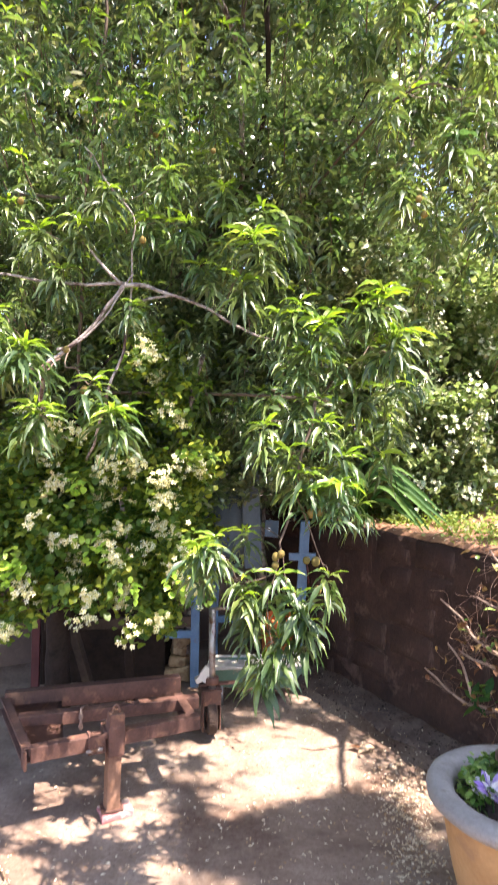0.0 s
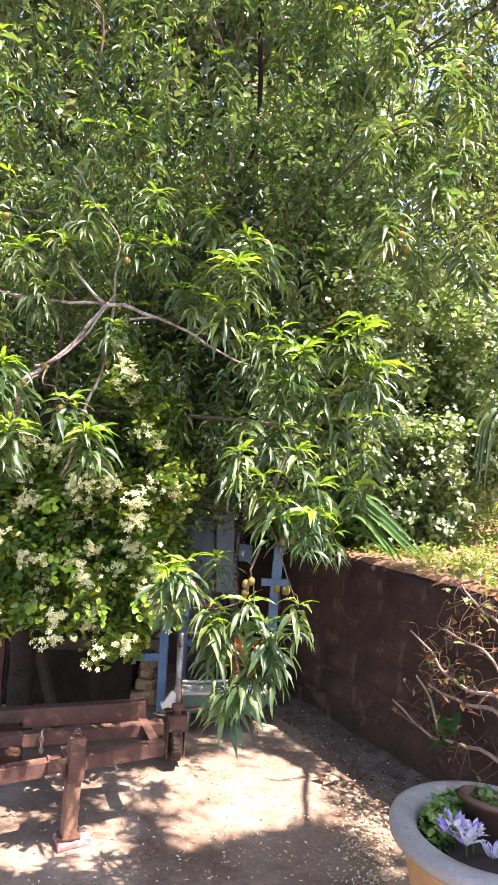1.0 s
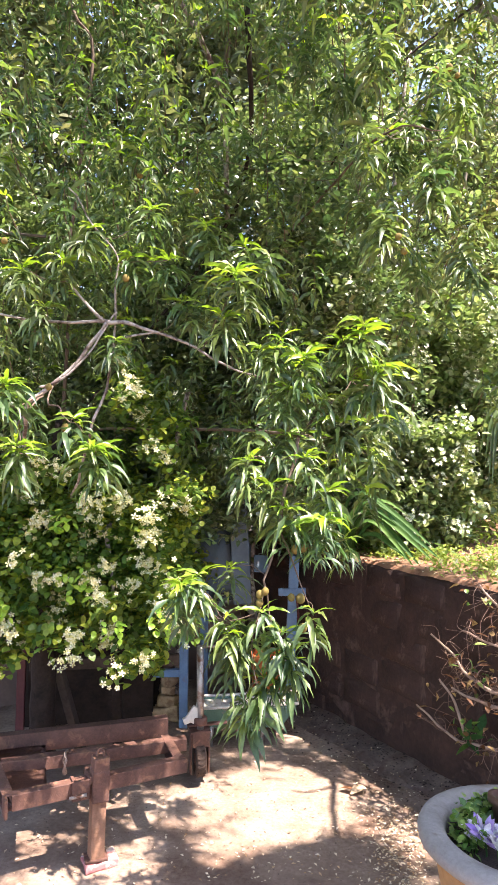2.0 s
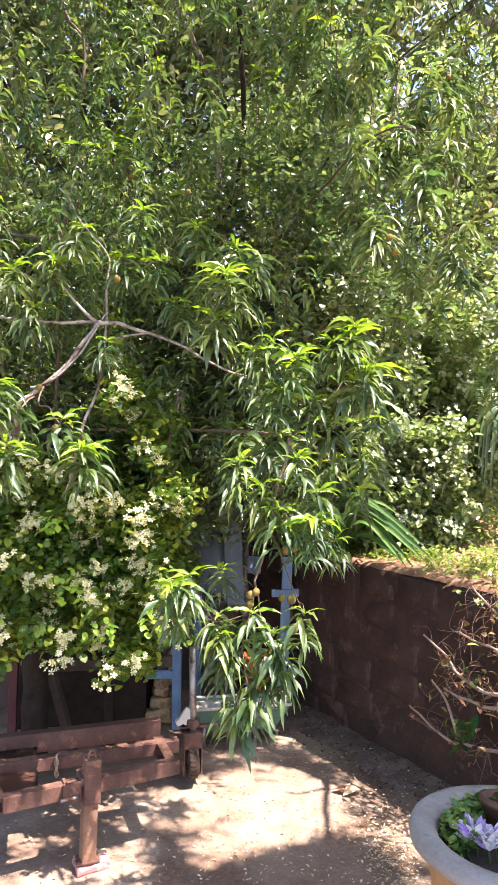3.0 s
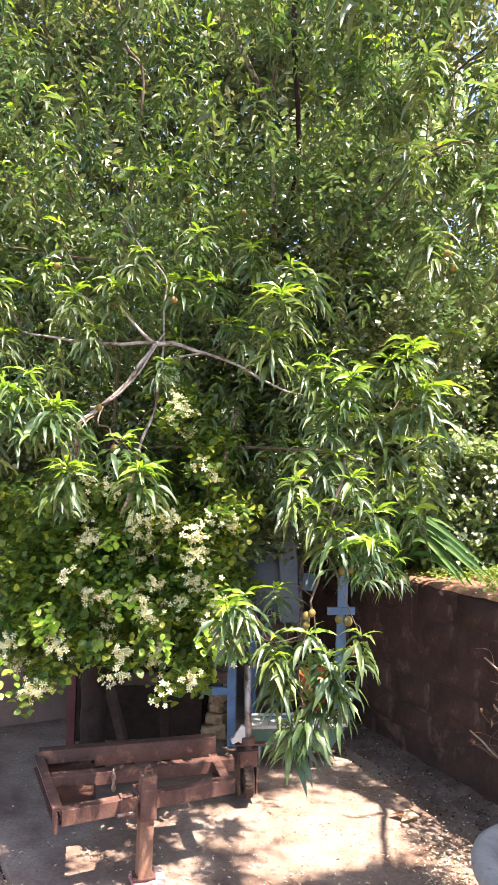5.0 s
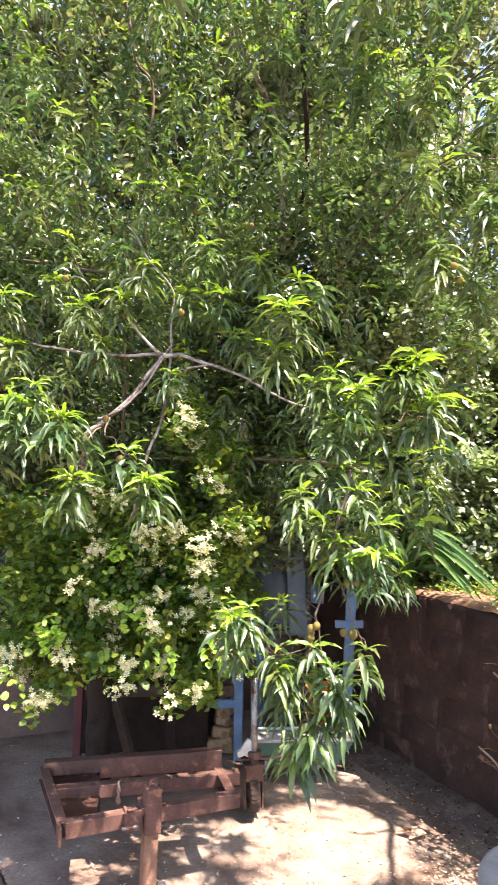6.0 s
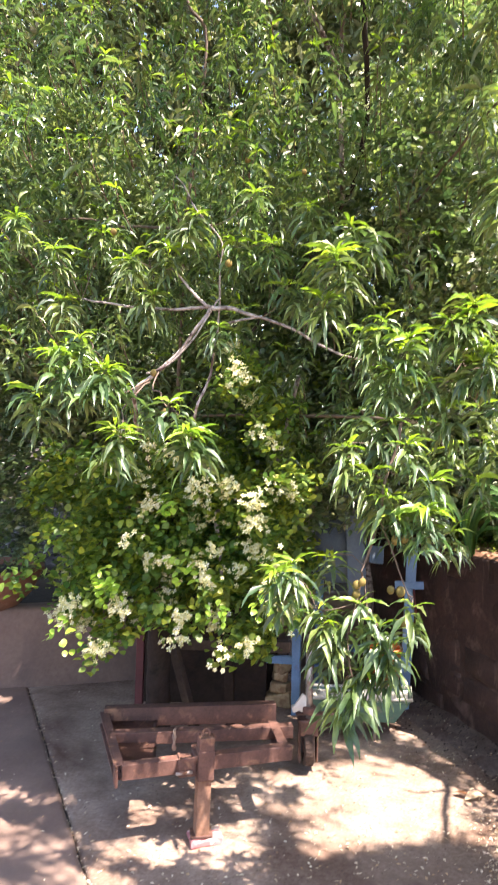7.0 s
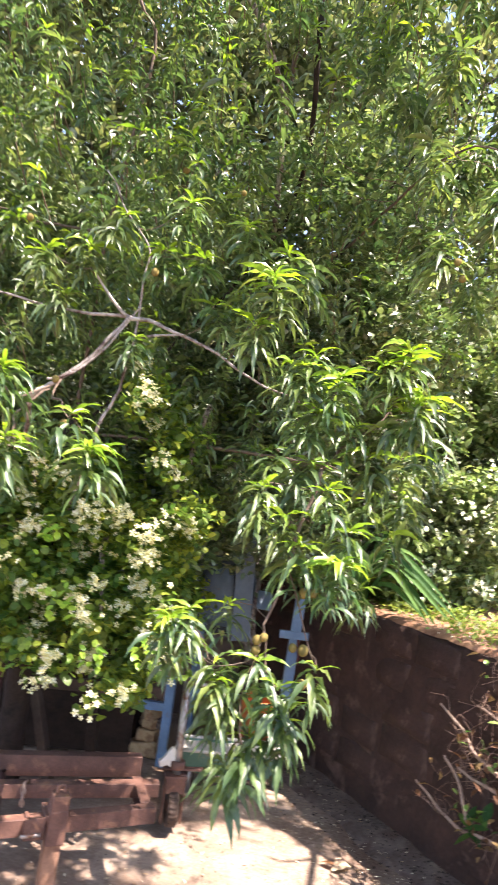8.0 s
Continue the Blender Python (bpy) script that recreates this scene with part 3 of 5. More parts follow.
def channel(a, b, wide=0.045, high=0.066, flange=0.006):
    """A rusted steel channel from a to b, one bent section: web in front, two flanges behind it."""
    m, length = along(a, b)
    w, h, f = wide / 2, high / 2, flange
    section = ((-w, -h), (w, -h), (w, -h + f), (-w + f, -h + f), (-w + f, h - f), (w, h - f), (w, h), (-w, h))
    bm = bmesh.new()
    ends = [[bm.verts.new(m @ Vector((x, y, z))) for y, z in section] for x in (-length / 2, length / 2)]
    for k in range(8):
        bm.faces.new((ends[0][k], ends[0][(k + 1) % 8], ends[1][(k + 1) % 8], ends[1][k]))
    bm.faces.new(ends[0][::-1])
    bm.faces.new(ends[1])
    bmesh.ops.recalc_face_normals(bm, faces=bm.faces[:])
    bmesh.ops.bevel(bm, geom=bm.edges[:], offset=0.0015, segments=1, affect="EDGES")
    return bm


trailer = empty("trailer_drawbar", (-0.5, 2.9, 0), "rusty red steel trailer drawbar frame propped on its jack leg", "trailer")
front = (Vector((-0.79, 2.511, Z_BEAM)), Vector((-0.175, 2.837, Z_BEAM)))
part("front_beam", channel(*front, 0.045, 0.058), M_RUST, trailer)
part("middle_beam", channel((-0.93, 2.784, Z_BEAM), (-0.195, 3.04, Z_BEAM), 0.05, 0.052), M_RUST, trailer)
part("rear_beam", channel((-1.06, 2.976, Z_BEAM + 0.005), (-0.3, 3.22, Z_BEAM + 0.005), 0.05, 0.085), M_RUST, trailer)
part("cross_beam", channel((-0.795, 2.5, Z_BEAM - 0.002), (-1.06, 2.97, Z_BEAM - 0.002), 0.04, 0.06), M_RUST, trailer)
part("cross_beam", channel((-0.21, 2.85, Z_BEAM - 0.003), (-0.29, 3.06, Z_BEAM - 0.003), 0.04, 0.06), M_RUST, trailer)
bm = bmesh.new()
corners = [(-0.8, 2.53, 0.294), (-0.68, 2.59, 0.295), (-0.82, 3.03, 0.3), (-1.05, 2.96, 0.3)]
rows = []
for i in range(9):
    row = []
    for j in range(9):
        p = Vector(corners[0]).lerp(Vector(corners[1]), i / 8).lerp(Vector(corners[3]).lerp(Vector(corners[2]), i / 8), j / 8)
        row.append(bm.verts.new(p + Vector((0, 0, 0.006 * noise.noise(p * 7) + 0.004))))
    rows.append(row)
for i in range(8):
    for j in range(8):
        bm.faces.new((rows[i][j], rows[i + 1][j], rows[i + 1][j + 1], rows[i][j + 1]))
bmesh.ops.solidify(bm, geom=bm.faces[:], thickness=0.004)
part("cover_plate", bm, M_RUST, trailer, "dented rusty cover plate", True)
bm = bmesh.new()
box(bm, (0.012, 0.05, 0.075), pose(-0.805, 2.49, 0.305, 0, 0, 30), 0.003)
part("end_plate", bm, M_RUST, trailer)
bm = bmesh.new()
box(bm, (0.055, 0.055, 0.36), pose(-0.499, 2.648, 0.216, 0, 1.6, 27), 0.004)
leg = part("jack_leg", bm, M_RUSTLEG, trailer, "rusty orange square steel leg")
bm = bmesh.new()
box(bm, (0.066, 0.066, 0.12), pose(-0.492, 2.645, 0.318, 0, 1.6, 27), 0.006)
box(bm, (0.03, 0.1, 0.03), pose(-0.53, 2.66, 0.345, 0, 0, 27), 0.004)
part("sleeve", bm, M_RUST, leg)
bm = bmesh.new()
box(bm, (0.06, 0.06, 0.055), pose(-0.489, 2.645, 0.4, 0, 1.6, 27), 0.005)
part("cap", bm, M_RUST, leg)
ring = [Vector((-0.488 + 0.013 * math.cos(a), 2.643 + 0.005 * math.cos(a), 0.43 + 0.026 * math.sin(a))) for a in np.linspace(-0.5, math.pi + 0.5, 14)]
part("lifting_ring", tube(ring, 0.005, 8), M_RUST, leg, smooth=True)
bm = bmesh.new()
box(bm, (0.088, 0.07, 0.01), pose(-0.503, 2.645, 0.037, 0, 0, 20), 0.003)
part("foot_plate", bm, M_RUST, leg)
bm = bmesh.new()
box(bm, (0.07, 0.012, 0.075), pose(-0.553, 2.6, 0.315, 0, 0, 27), 0.003)
box(bm, (0.012, 0.06, 0.075), pose(-0.585, 2.61, 0.315, 0, 0, 27), 0.003)
part("bracket", bm, M_RUST, leg, "bolted rusty clamp bracket")
part("bolt", tube([(-0.59, 2.575, 0.295), (-0.56, 2.588, 0.297), (-0.53, 2.6, 0.298)], 0.007, 8), M_STEEL, leg, "pale steel bolt", True)
chain = part("chain", tube(curve([(-0.678, 2.87, 0.348), (-0.68, 2.84, 0.35), (-0.677, 2.833, 0.32), (-0.68, 2.835, 0.27)], 6, 0.002), 0.0055, 7), M_CHAIN, trailer, "short hanging rusty chain hook", smooth=True)
bm = bmesh.new()
for k in range(4):
    c = Vector((-0.678, 2.83, 0.345 - 0.022 * k))
    pts = [c + (Vector((math.cos(a) * 0.008, 0, math.sin(a) * 0.014)) if k % 2 else Vector((0, math.cos(a) * 0.008, math.sin(a) * 0.014))) for a in np.linspace(0, 2 * math.pi, 11)]
    tube(pts, 0.003, 6, bm, False)
part("link", bm, M_CHAIN, chain, smooth=True)

WHEEL = pose(-0.155, 3.335, 0.116, 0, 90, 14) @ Matrix.Scale(0.74, 4)
wheel = part("jockey_wheel", lathe([(0.0, -0.03), (0.03, -0.032), (0.034, -0.022), (0.055, -0.022), (0.058, -0.012), (0.058, 0.012), (0.055, 0.022), (0.034, 0.022), (0.03, 0.032), (0.0, 0.03)], 28), M_RUST, trailer, "small rusty jockey wheel", True, WHEEL)
part("tyre", lathe([(0.056, -0.024), (0.08, -0.034), (0.1, -0.034), (0.11, -0.027), (0.113, -0.014), (0.113, 0.014), (0.11, 0.027), (0.1, 0.034), (0.08, 0.034), (0.056, 0.024)], 36), M_TYRE, wheel, "worn dark rubber tyre", True, WHEEL)
bm = bmesh.new()
for k in range(26):
    a = 2 * math.pi * k / 26
    for sgn in (-1, 1):
        box(bm, (0.007, 0.012, 0.026), pose(0, 0, 0, 0, 0, math.degrees(a)) @ pose(0.112, 0, 0.014 * sgn, 25 * sgn, 0, 0), 0.0)
part("tread", bm, M_TYRE, wheel, "", False, WHEEL)
bm = bmesh.new()
fork_m = pose(-0.155, 3.335, 0.0, 0, 0, 14)
for sgn in (-1, 1):
    box(bm, (0.006, 0.06, 0.2), fork_m @ pose(0.043 * sgn, 0.0, 0.15), 0.002)
box(bm, (0.1, 0.075, 0.012), fork_m @ pose(0, 0, 0.252), 0.003)
box(bm, (0.08, 0.006, 0.07), fork_m @ pose(0, -0.036, 0.218), 0.002)
box(bm, (0.2, 0.03, 0.01), fork_m @ pose(0.04, 0.01, 0.275), 0.003)
part("fork", bm, M_RUST, wheel)
bm = bmesh.new()
box(bm, (0.05, 0.02, 0.075), pose(-0.185, 3.33, 0.33, 0, 35, 14), 0.004)
box(bm, (0.075, 0.03, 0.03), pose(-0.2, 3.33, 0.31, 0, -20, 14), 0.006)
part("gusset", bm, M_RIM, wheel, "pale pinkish-grey bracket beside the pole")
part("pole", tube([(-0.15, 3.335, 0.25), (-0.153, 3.338, 0.4), (-0.156, 3.34, 0.66)], 0.0175, 16), M_STEEL, wheel, "grey steel jockey pole", True)
part("clamp", lathe([(0.0, 0.0), (0.03, 0.0), (0.034, 0.006), (0.034, 0.03), (0.03, 0.036), (0.0, 0.036)], 20), M_RUST, wheel, "", True, pose(-0.151, 3.336, 0.28))
part("handle", tube([(-0.156, 3.34, 0.655), (-0.11, 3.33, 0.665), (-0.06, 3.32, 0.665)], 0.009, 8), M_STEEL, wheel, "", True)

# pinkish brick under the jack leg
bm = box(bmesh.new(), (0.13, 0.085, 0.032), pose(-0.488, 2.655, 0.0155, 0, 0, 30), 0.008, 2)
bmesh.ops.subdivide_edges(bm, edges=bm.edges[:], cuts=2, use_grid_fill=True)
brick = part("brick", rough_up(bm, 0.011, 26), M_BRICK, None, smooth=True)
tagged(brick, "chipped pinkish brick under the jack leg", "brick")


# ---- blue machine, tray and odds and ends behind ----
machine = empty("machine_stand", (0.02, 3.95, 0), "blue-painted steel machine on a tall four-legged stand", "machine")
for x, y, top, bottom in ((-0.3, 4.0, 0.72, 0.0), (0.36, 4.22, 0.98, 0.0), (-0.22, 4.55, 0.72, 0.0), (0.395, 4.55, 0.95, 0.0)):
    bm = bmesh.new()
    m, length = along((x - 0.035 if x > 0 else x, y, bottom), (x, y, top), (0, 1, 0))
    box(bm, (length, 0.06, 0.06) if x > 0 else (length, 0.05, 0.05), m, 0.004)
    part("leg", bm, M_BLUE, machine)
for a, b in (((-0.31, 3.99, 0.32), (-0.48, 4.01, 0.31)), ((0.26, 4.2, 0.755), (0.43, 4.2, 0.76)), ((-0.22, 4.55, 0.25), (0.395, 4.55, 0.25)), ((-0.3, 4.0, 0.7), (-0.22, 4.55, 0.7))
):
    bm = bmesh.new()
    m, length = along(a, b)
    box(bm, (length, 0.03, 0.045), m, 0.004)
    part("rail", bm, M_BLUE, machine)
bm = lathe([(0.0, 0.72), (0.17, 0.73), (0.2, 0.77), (0.21, 0.85), (0.21, 1.0), (0.18, 1.08), (0.13, 1.12), (0.125, 1.16), (0.0, 1.16)], 40)
part("tank", bm, M_BLUEGREY, machine, "faded blue-grey steel tank", True, pose(-0.08, 4.42, 0) @ Matrix.Diagonal((0.8, 0.8, 1, 1)))
bm = bmesh.new()
box(bm, (0.112, 0.05, 0.85), pose(0.015, 4.23, 1.1, 0, -3.2, 4), 0.006)
part("column", bm, M_BLUEGREY, machine, "faded blue-grey upright column")
bm = bmesh.new()
box(bm, (0.085, 0.11, 0.012), pose(0.15, 4.19, 0.93, 62, 5, 6), 0.004)
part("feed_plate", bm, M_BLUEGREY, machine, "sunlit pale blue plate")
part("rod", tube([(0.37, 4.17, 0.74), (0.385, 4.16, 0.6)], 0.006, 8), M_REDPOST, machine, "thin red rod", True)

tray = empty("mixing_tray", (0.06, 3.85, 0), "dull green metal tray with a whitish rolled rim", "tray")
bm = bmesh.new()
lo, hi = [], []
TRAY = ((-0.2, 3.69, 0.222), (0.355, 3.71, 0.25), (0.355, 3.9, 0.25), (-0.2, 3.88, 0.222))
for x, y, z in TRAY:
    hi.append(bm.verts.new((x, y, z)))
    lo.append(bm.verts.new((0.05 + (x - 0.05) * 0.7, 3.8 + (y - 3.8) * 0.6, 0.105)))
for k in range(4):
    bm.faces.new((hi[k], hi[(k + 1) % 4], lo[(k + 1) % 4], lo[k]))
bm.faces.new(lo)
bmesh.ops.recalc_face_normals(bm, faces=bm.faces[:])
bmesh.ops.solidify(bm, geom=bm.faces[:], thickness=0.004)
part("pan", bm, M_GREEN, tray)
part("rim", tube([*TRAY, TRAY[0]], 0.009, 8), M_RIM, tray, "whitish rolled rim", True)
bm = bmesh.new()
grid = [[bm.verts.new((-0.185 + 0.52 * i / 12, 3.705 + 0.18 * j / 5, 0.207 + 0.027 * i / 12 + 0.008 * noise.noise((i * 0.7, j * 0.9, 2.0)))) for j in range(6)] for i in range(13)]
for i in range(12):
    for j in range(5):
        bm.faces.new((grid[i][j], grid[i + 1][j], grid[i + 1][j + 1], grid[i][j + 1]))
part("dry_mortar", bm, M_RIM, tray, "pale dried mortar filling the tray", True)
for x, y in ((-0.12, 3.74), (0.16, 3.75), (0.16, 3.86), (-0.12, 3.86)):
    part("leg", tube([(x, y, -0.002), (x, y, 0.06), (x, y, 0.11)], 0.009, 8), M_STEEL, tray, smooth=True)

bucket = empty("bucket", (0.2, 4.2, 0), "orange plastic bucket standing behind the tray", "bucket")
part("body", lathe([(0.0, 0.0), (0.1, 0.0), (0.105, 0.01), (0.135, 0.42), (0.145, 0.43), (0.145, 0.45), (0.13, 0.45), (0.1, 0.03), (0.0, 0.03)], 28), M_ORANGE, bucket, "", True, pose(0.2, 4.2, 0) @ Matrix.Diagonal((0.8, 0.8, 0.85, 1)))
part("bail", tube([(0.2 + 0.114 * math.cos(a), 4.2 - 0.03 * math.sin(a), 0.365 - 0.08 * math.sin(a)) for a in np.linspace(0, math.pi, 14)], 0.004, 6), M_STEEL, bucket, "thin wire handle", True)

for n, (x, y, z, w, turn) in enumerate(((-0.42, 4.1, 0.045, 0.15, 10), (-0.4, 4.11, 0.12, 0.11, -14), (-0.41, 4.1, 0.185, 0.09, 22), (-0.395, 4.1, 0.245, 0.08, -30))):
    bm = box(bmesh.new(), (w, 0.11, 0.085 if n == 0 else 0.066), Matrix.Identity(4), 0.02, 2)
    bmesh.ops.subdivide_edges(bm, edges=bm.edges[:], cuts=1, use_grid_fill=True)
    stone = part("stone", rough_up(bm, 0.022, 13, n * 5.0), M_STONE, None, smooth=True, at=pose(x, y, z, 0, 0, turn))
    tagged(stone, "pale yellowish rough stone in a small stack", "stone", "stacked stones")

rack = empty("timber_rack", (-0.7, 4.0, 0), "timber rack with its deep shade put into the board colour", "rack")
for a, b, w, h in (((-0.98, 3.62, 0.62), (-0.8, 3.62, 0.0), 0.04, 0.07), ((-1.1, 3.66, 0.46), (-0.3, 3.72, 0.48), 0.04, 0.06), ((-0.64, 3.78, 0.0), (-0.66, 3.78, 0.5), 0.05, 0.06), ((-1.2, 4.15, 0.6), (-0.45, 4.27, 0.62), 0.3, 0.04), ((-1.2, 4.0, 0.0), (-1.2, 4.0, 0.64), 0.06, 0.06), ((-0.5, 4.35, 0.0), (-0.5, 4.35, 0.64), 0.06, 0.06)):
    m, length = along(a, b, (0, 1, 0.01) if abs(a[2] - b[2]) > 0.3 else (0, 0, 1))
    part("board", box(bmesh.new(), (length, w, h), m, 0.004), M_OLDWOOD if a[1] < 3.7 else M_SHADEWOOD, rack)
# Added sheet, fills the dark space behind the boards in place of shade.
part("fill_panel", box(bmesh.new(), (0.72, 0.02, 0.62), pose(-0.84, 3.98, 0.33, 3, 0, 9), 0.003), M_SHADEWOOD, rack)
post = part("post", box(bmesh.new(), (0.045, 0.045, 0.8), pose(-1.19, 3.8, 0.4, 0, 1, 10), 0.004), M_REDPOST, None)
tagged(post, "red-painted steel post standing in shade", "post")

bowl = empty("clay_bowl", (-2.28, 4.02, 0.5), "wide terracotta bowl planter on the low wall", "planter")
BOWL = pose(-2.3, 4.04, 0.497)
part("body", lathe([(0.0, 0.0), (0.15, 0.0), (0.16, 0.01), (0.25, 0.1), (0.3, 0.2), (0.31, 0.23), (0.325, 0.235), (0.325, 0.265), (0.3, 0.27), (0.285, 0.22), (0.0, 0.19)], 44, None, (0, 0, 0), 0.01), M_TERRA, bowl, "", True, BOWL)
part("soil", lathe([(0.0, 0.21), (0.15, 0.23), (0.283, 0.222)], 30), M_POTSOIL, bowl, "", True, BOWL)

# ---- large planter with flowers ----
POT = Vector((0.912, 2.035, 0.0))
WIDER = pose(*POT) @ Matrix.Diagonal((1.093, 1.093, 1, 1))
planter = empty("planter_bowl", POT, "ochre concrete bowl planter with a pale grey lip", "planter")
part("body", lathe([(0.0, 0.0), (0.13, 0.0), (0.145, 0.012), (0.165, 0.08), (0.2, 0.22), (0.222, 0.34), (0.236, 0.425), (0.236, 0.44), (0.19, 0.44), (0.17, 0.3), (0.0, 0.28)], 64, None, (0, 0, 0), 0.006), M_OCHRE, planter, "", True, WIDER)
part("lip", lathe([(0.232, 0.43), (0.262, 0.438), (0.276, 0.452), (0.279, 0.468), (0.273, 0.482), (0.258, 0.49), (0.23, 0.489), (0.21, 0.482), (0.201, 0.464), (0.198, 0.42), (0.226, 0.415)], 72, None, (0, 0, 0), 0.008), M_LIP, planter, "pale grey painted lip", True, WIDER)
soil = lathe([(0.0, 0.43), (0.08, 0.44), (0.15, 0.432), (0.214, 0.445)], 40)
part("soil", rough_up(soil, 0.006, 30), M_POTSOIL, planter, "", True, WIDER)
pot2 = empty("plant_pot", POT + Vector((0.02, 0.06, 0.4)), "small brown plastic plant pot sunk in the planter", "plant pot")
part("body", lathe([(0.0, 0.0), (0.045, 0.0), (0.06, 0.075), (0.066, 0.076), (0.066, 0.092), (0.057, 0.092), (0.052, 0.06), (0.0, 0.06)], 28), M_BROWNPOT, pot2, "", True, pose(POT.x + 0.03, POT.y + 0.07, 0.42, -10, 8, 0) @ Matrix.Diagonal((1.7, 1.7, 1.25, 1)))


# ---- peach tree ----
peach = empty("peach_tree", (-0.98, 3.5, 0), "peach tree with long drooping glossy leaves and small yellow fruit", "tree")
part("trunk", tube(curve([(-0.98, 3.5, -0.03), (-0.97, 3.48, 0.4), (-0.92, 3.4, 0.95), (-0.86, 3.3, 1.45), (-0.8, 3.2, 1.75)], 5, 0.012), [0.07 - 0.0014 * k for k in range(21)], 12), M_SHADEBARK_CRUMB, peach, smooth=True)


WOOD = []


def limb(points, r0, r1, seed=0, name="limb", bark=M_BARK):
    pts = curve(points, 5, 0.012, seed)
    WOOD.extend(pts)
    k = len(pts) - 1
    return part(name, tube(pts, [r0 + (r1 - r0) * n / k for n in range(k + 1)], 8), bark, peach, smooth=True)


limb([(-0.87, 3.3, 1.4), (-0.82, 2.75, 1.6), (-0.68, 2.3, 1.76), (-0.61, 2.26, 1.815), (-0.515, 2.27, 1.9), (-0.445, 2.28, 1.985), (-0.405, 2.28, 2.057)], 0.0085, 0.0065, 1)
limb([(-0.62, 2.25, 1.83), (-0.55, 2.25, 1.86), (-0.47, 2.26, 1.93), (-0.42, 2.27, 2.02), (-0.37, 2.28, 2.09)], 0.004, 0.003, 31, "twig")
limb([(-0.405, 2.28, 2.057), (-0.35, 2.28, 2.055), (-0.29, 2.28, 2.039), (-0.17, 2.27, 2.0), (-0.05, 2.25, 1.937), (0.08, 2.15, 1.87), (0.2, 2.06, 1.82)], 0.008, 0.002, 2)
limb([(-0.405, 2.28, 2.057), (-0.6, 2.28, 2.06), (-0.74, 2.28, 2.075), (-0.88, 2.28, 2.1)], 0.006, 0.003, 3)
limb([(-0.405, 2.28, 2.057), (-0.46, 2.27, 2.105), (-0.54, 2.26, 2.19)], 0.0068, 0.003, 4)
limb([(-0.75, 3.1, 1.35), (-0.58, 2.6, 1.5), (-0.46, 2.3, 1.69), (-0.425, 2.29, 1.79), (-0.397, 2.3, 1.873), (-0.384, 2.31, 2.05), (-0.38, 2.31, 2.2), (-0.375, 2.3, 2.278), (-0.436, 2.3, 2.367), (-0.55, 2.32, 2.53)], 0.006, 0.0025, 5)
limb([(-0.35, 2.29, 2.0), (-0.3, 2.28, 2.01), (-0.22, 2.27, 2.02)], 0.0045, 0.003, 6, "twig")
limb([(-0.61, 2.26, 1.815), (-0.64, 2.2, 1.78), (-0.66, 2.1, 1.76), (-0.62, 1.79, 1.84)], 0.0032, 0.0018, 28, "twig", M_TWIGBARK)
limb([(-0.58, 2.27, 1.84), (-0.56, 2.15, 1.77), (-0.47, 1.95, 1.74), (-0.39, 1.78, 1.69)], 0.0032, 0.0018, 29, "twig", M_TWIGBARK)
limb([(-0.61, 2.26, 1.8), (-0.62, 2.05, 1.7), (-0.5, 1.77, 1.6)], 0.0032, 0.0018, 30, "twig", M_TWIGBARK)
# Rear limbs in this tone carry their shade in the bark colour.
limb([(-0.8, 3.2, 1.72), (-0.4, 3.5, 2.3), (-0.05, 3.62, 2.85), (0.07, 3.42, 3.2), (0.06, 3.18, 3.56), (0.05, 3.2, 4.1)], 0.006, 0.016, 7, "limb", M_SHADEBARK_CRUMB)
limb([(-0.05, 3.62, 2.85), (-0.07, 3.35, 3.35), (-0.15, 3.14, 3.53), (-0.35, 3.1, 3.9), (-0.5, 3.05, 4.3)], 0.014, 0.012, 8)
limb([(-0.07, 3.35, 3.35), (-0.03, 3.25, 3.7), (0.0, 3.22, 4.0)], 0.013, 0.008, 9, "limb", M_TWIGBARK)
limb([(-0.8, 3.2, 1.72), (-0.75, 3.1, 2.6), (-0.65, 3.05, 3.42), (-0.72, 3.0, 3.58), (-0.78, 3.0, 3.9), (-0.8, 2.9, 4.4)], 0.009, 0.006, 10, "limb", M_TWIGBARK)
limb([(-0.4, 3.5, 2.3), (0.05, 3.58, 2.6), (0.3, 3.58, 2.8), (0.73, 3.45, 3.5), (1.21, 3.4, 3.9), (1.8, 3.1, 4.2)], 0.004, 0.007, 11, "limb", M_SHADEBARK_CRUMB)
limb([(0.3, 3.58, 2.8), (0.5, 2.9, 2.85), (0.6, 2.45, 2.8), (0.75, 2.35, 2.75)], 0.007, 0.002, 12, "limb", M_TWIGBARK)
limb([(1.21, 3.4, 3.9), (1.6, 3.15, 3.4), (1.6, 3.0, 2.7), (1.55, 2.92, 2.25), (1.62, 2.6, 2.45), (1.77, 2.2, 2.8), (1.95, 1.7, 3.2)], 0.022, 0.012, 13)
limb([(1.57, 2.85, 2.28), (1.4, 2.8, 2.2), (1.28, 2.84, 2.1)], 0.011, 0.004, 22, "twig")
limb([(1.55, 2.92, 2.25), (1.66, 2.85, 2.15), (1.76, 2.83, 2.0)], 0.011, 0.004, 23, "twig")
limb([(-0.8, 3.2, 1.72), (-0.2, 3.1, 1.72), (0.15, 2.75, 1.7), (0.24, 2.35, 1.68), (0.236, 2.06, 1.664), (0.211, 2.02, 1.544), (0.183, 2.0, 1.457), (0.168, 1.98, 1.375), (0.159, 1.96, 1.298), (0.134, 1.945, 1.231)], 0.0075, 0.0032, 14, "limb", M_TWIGBARK)
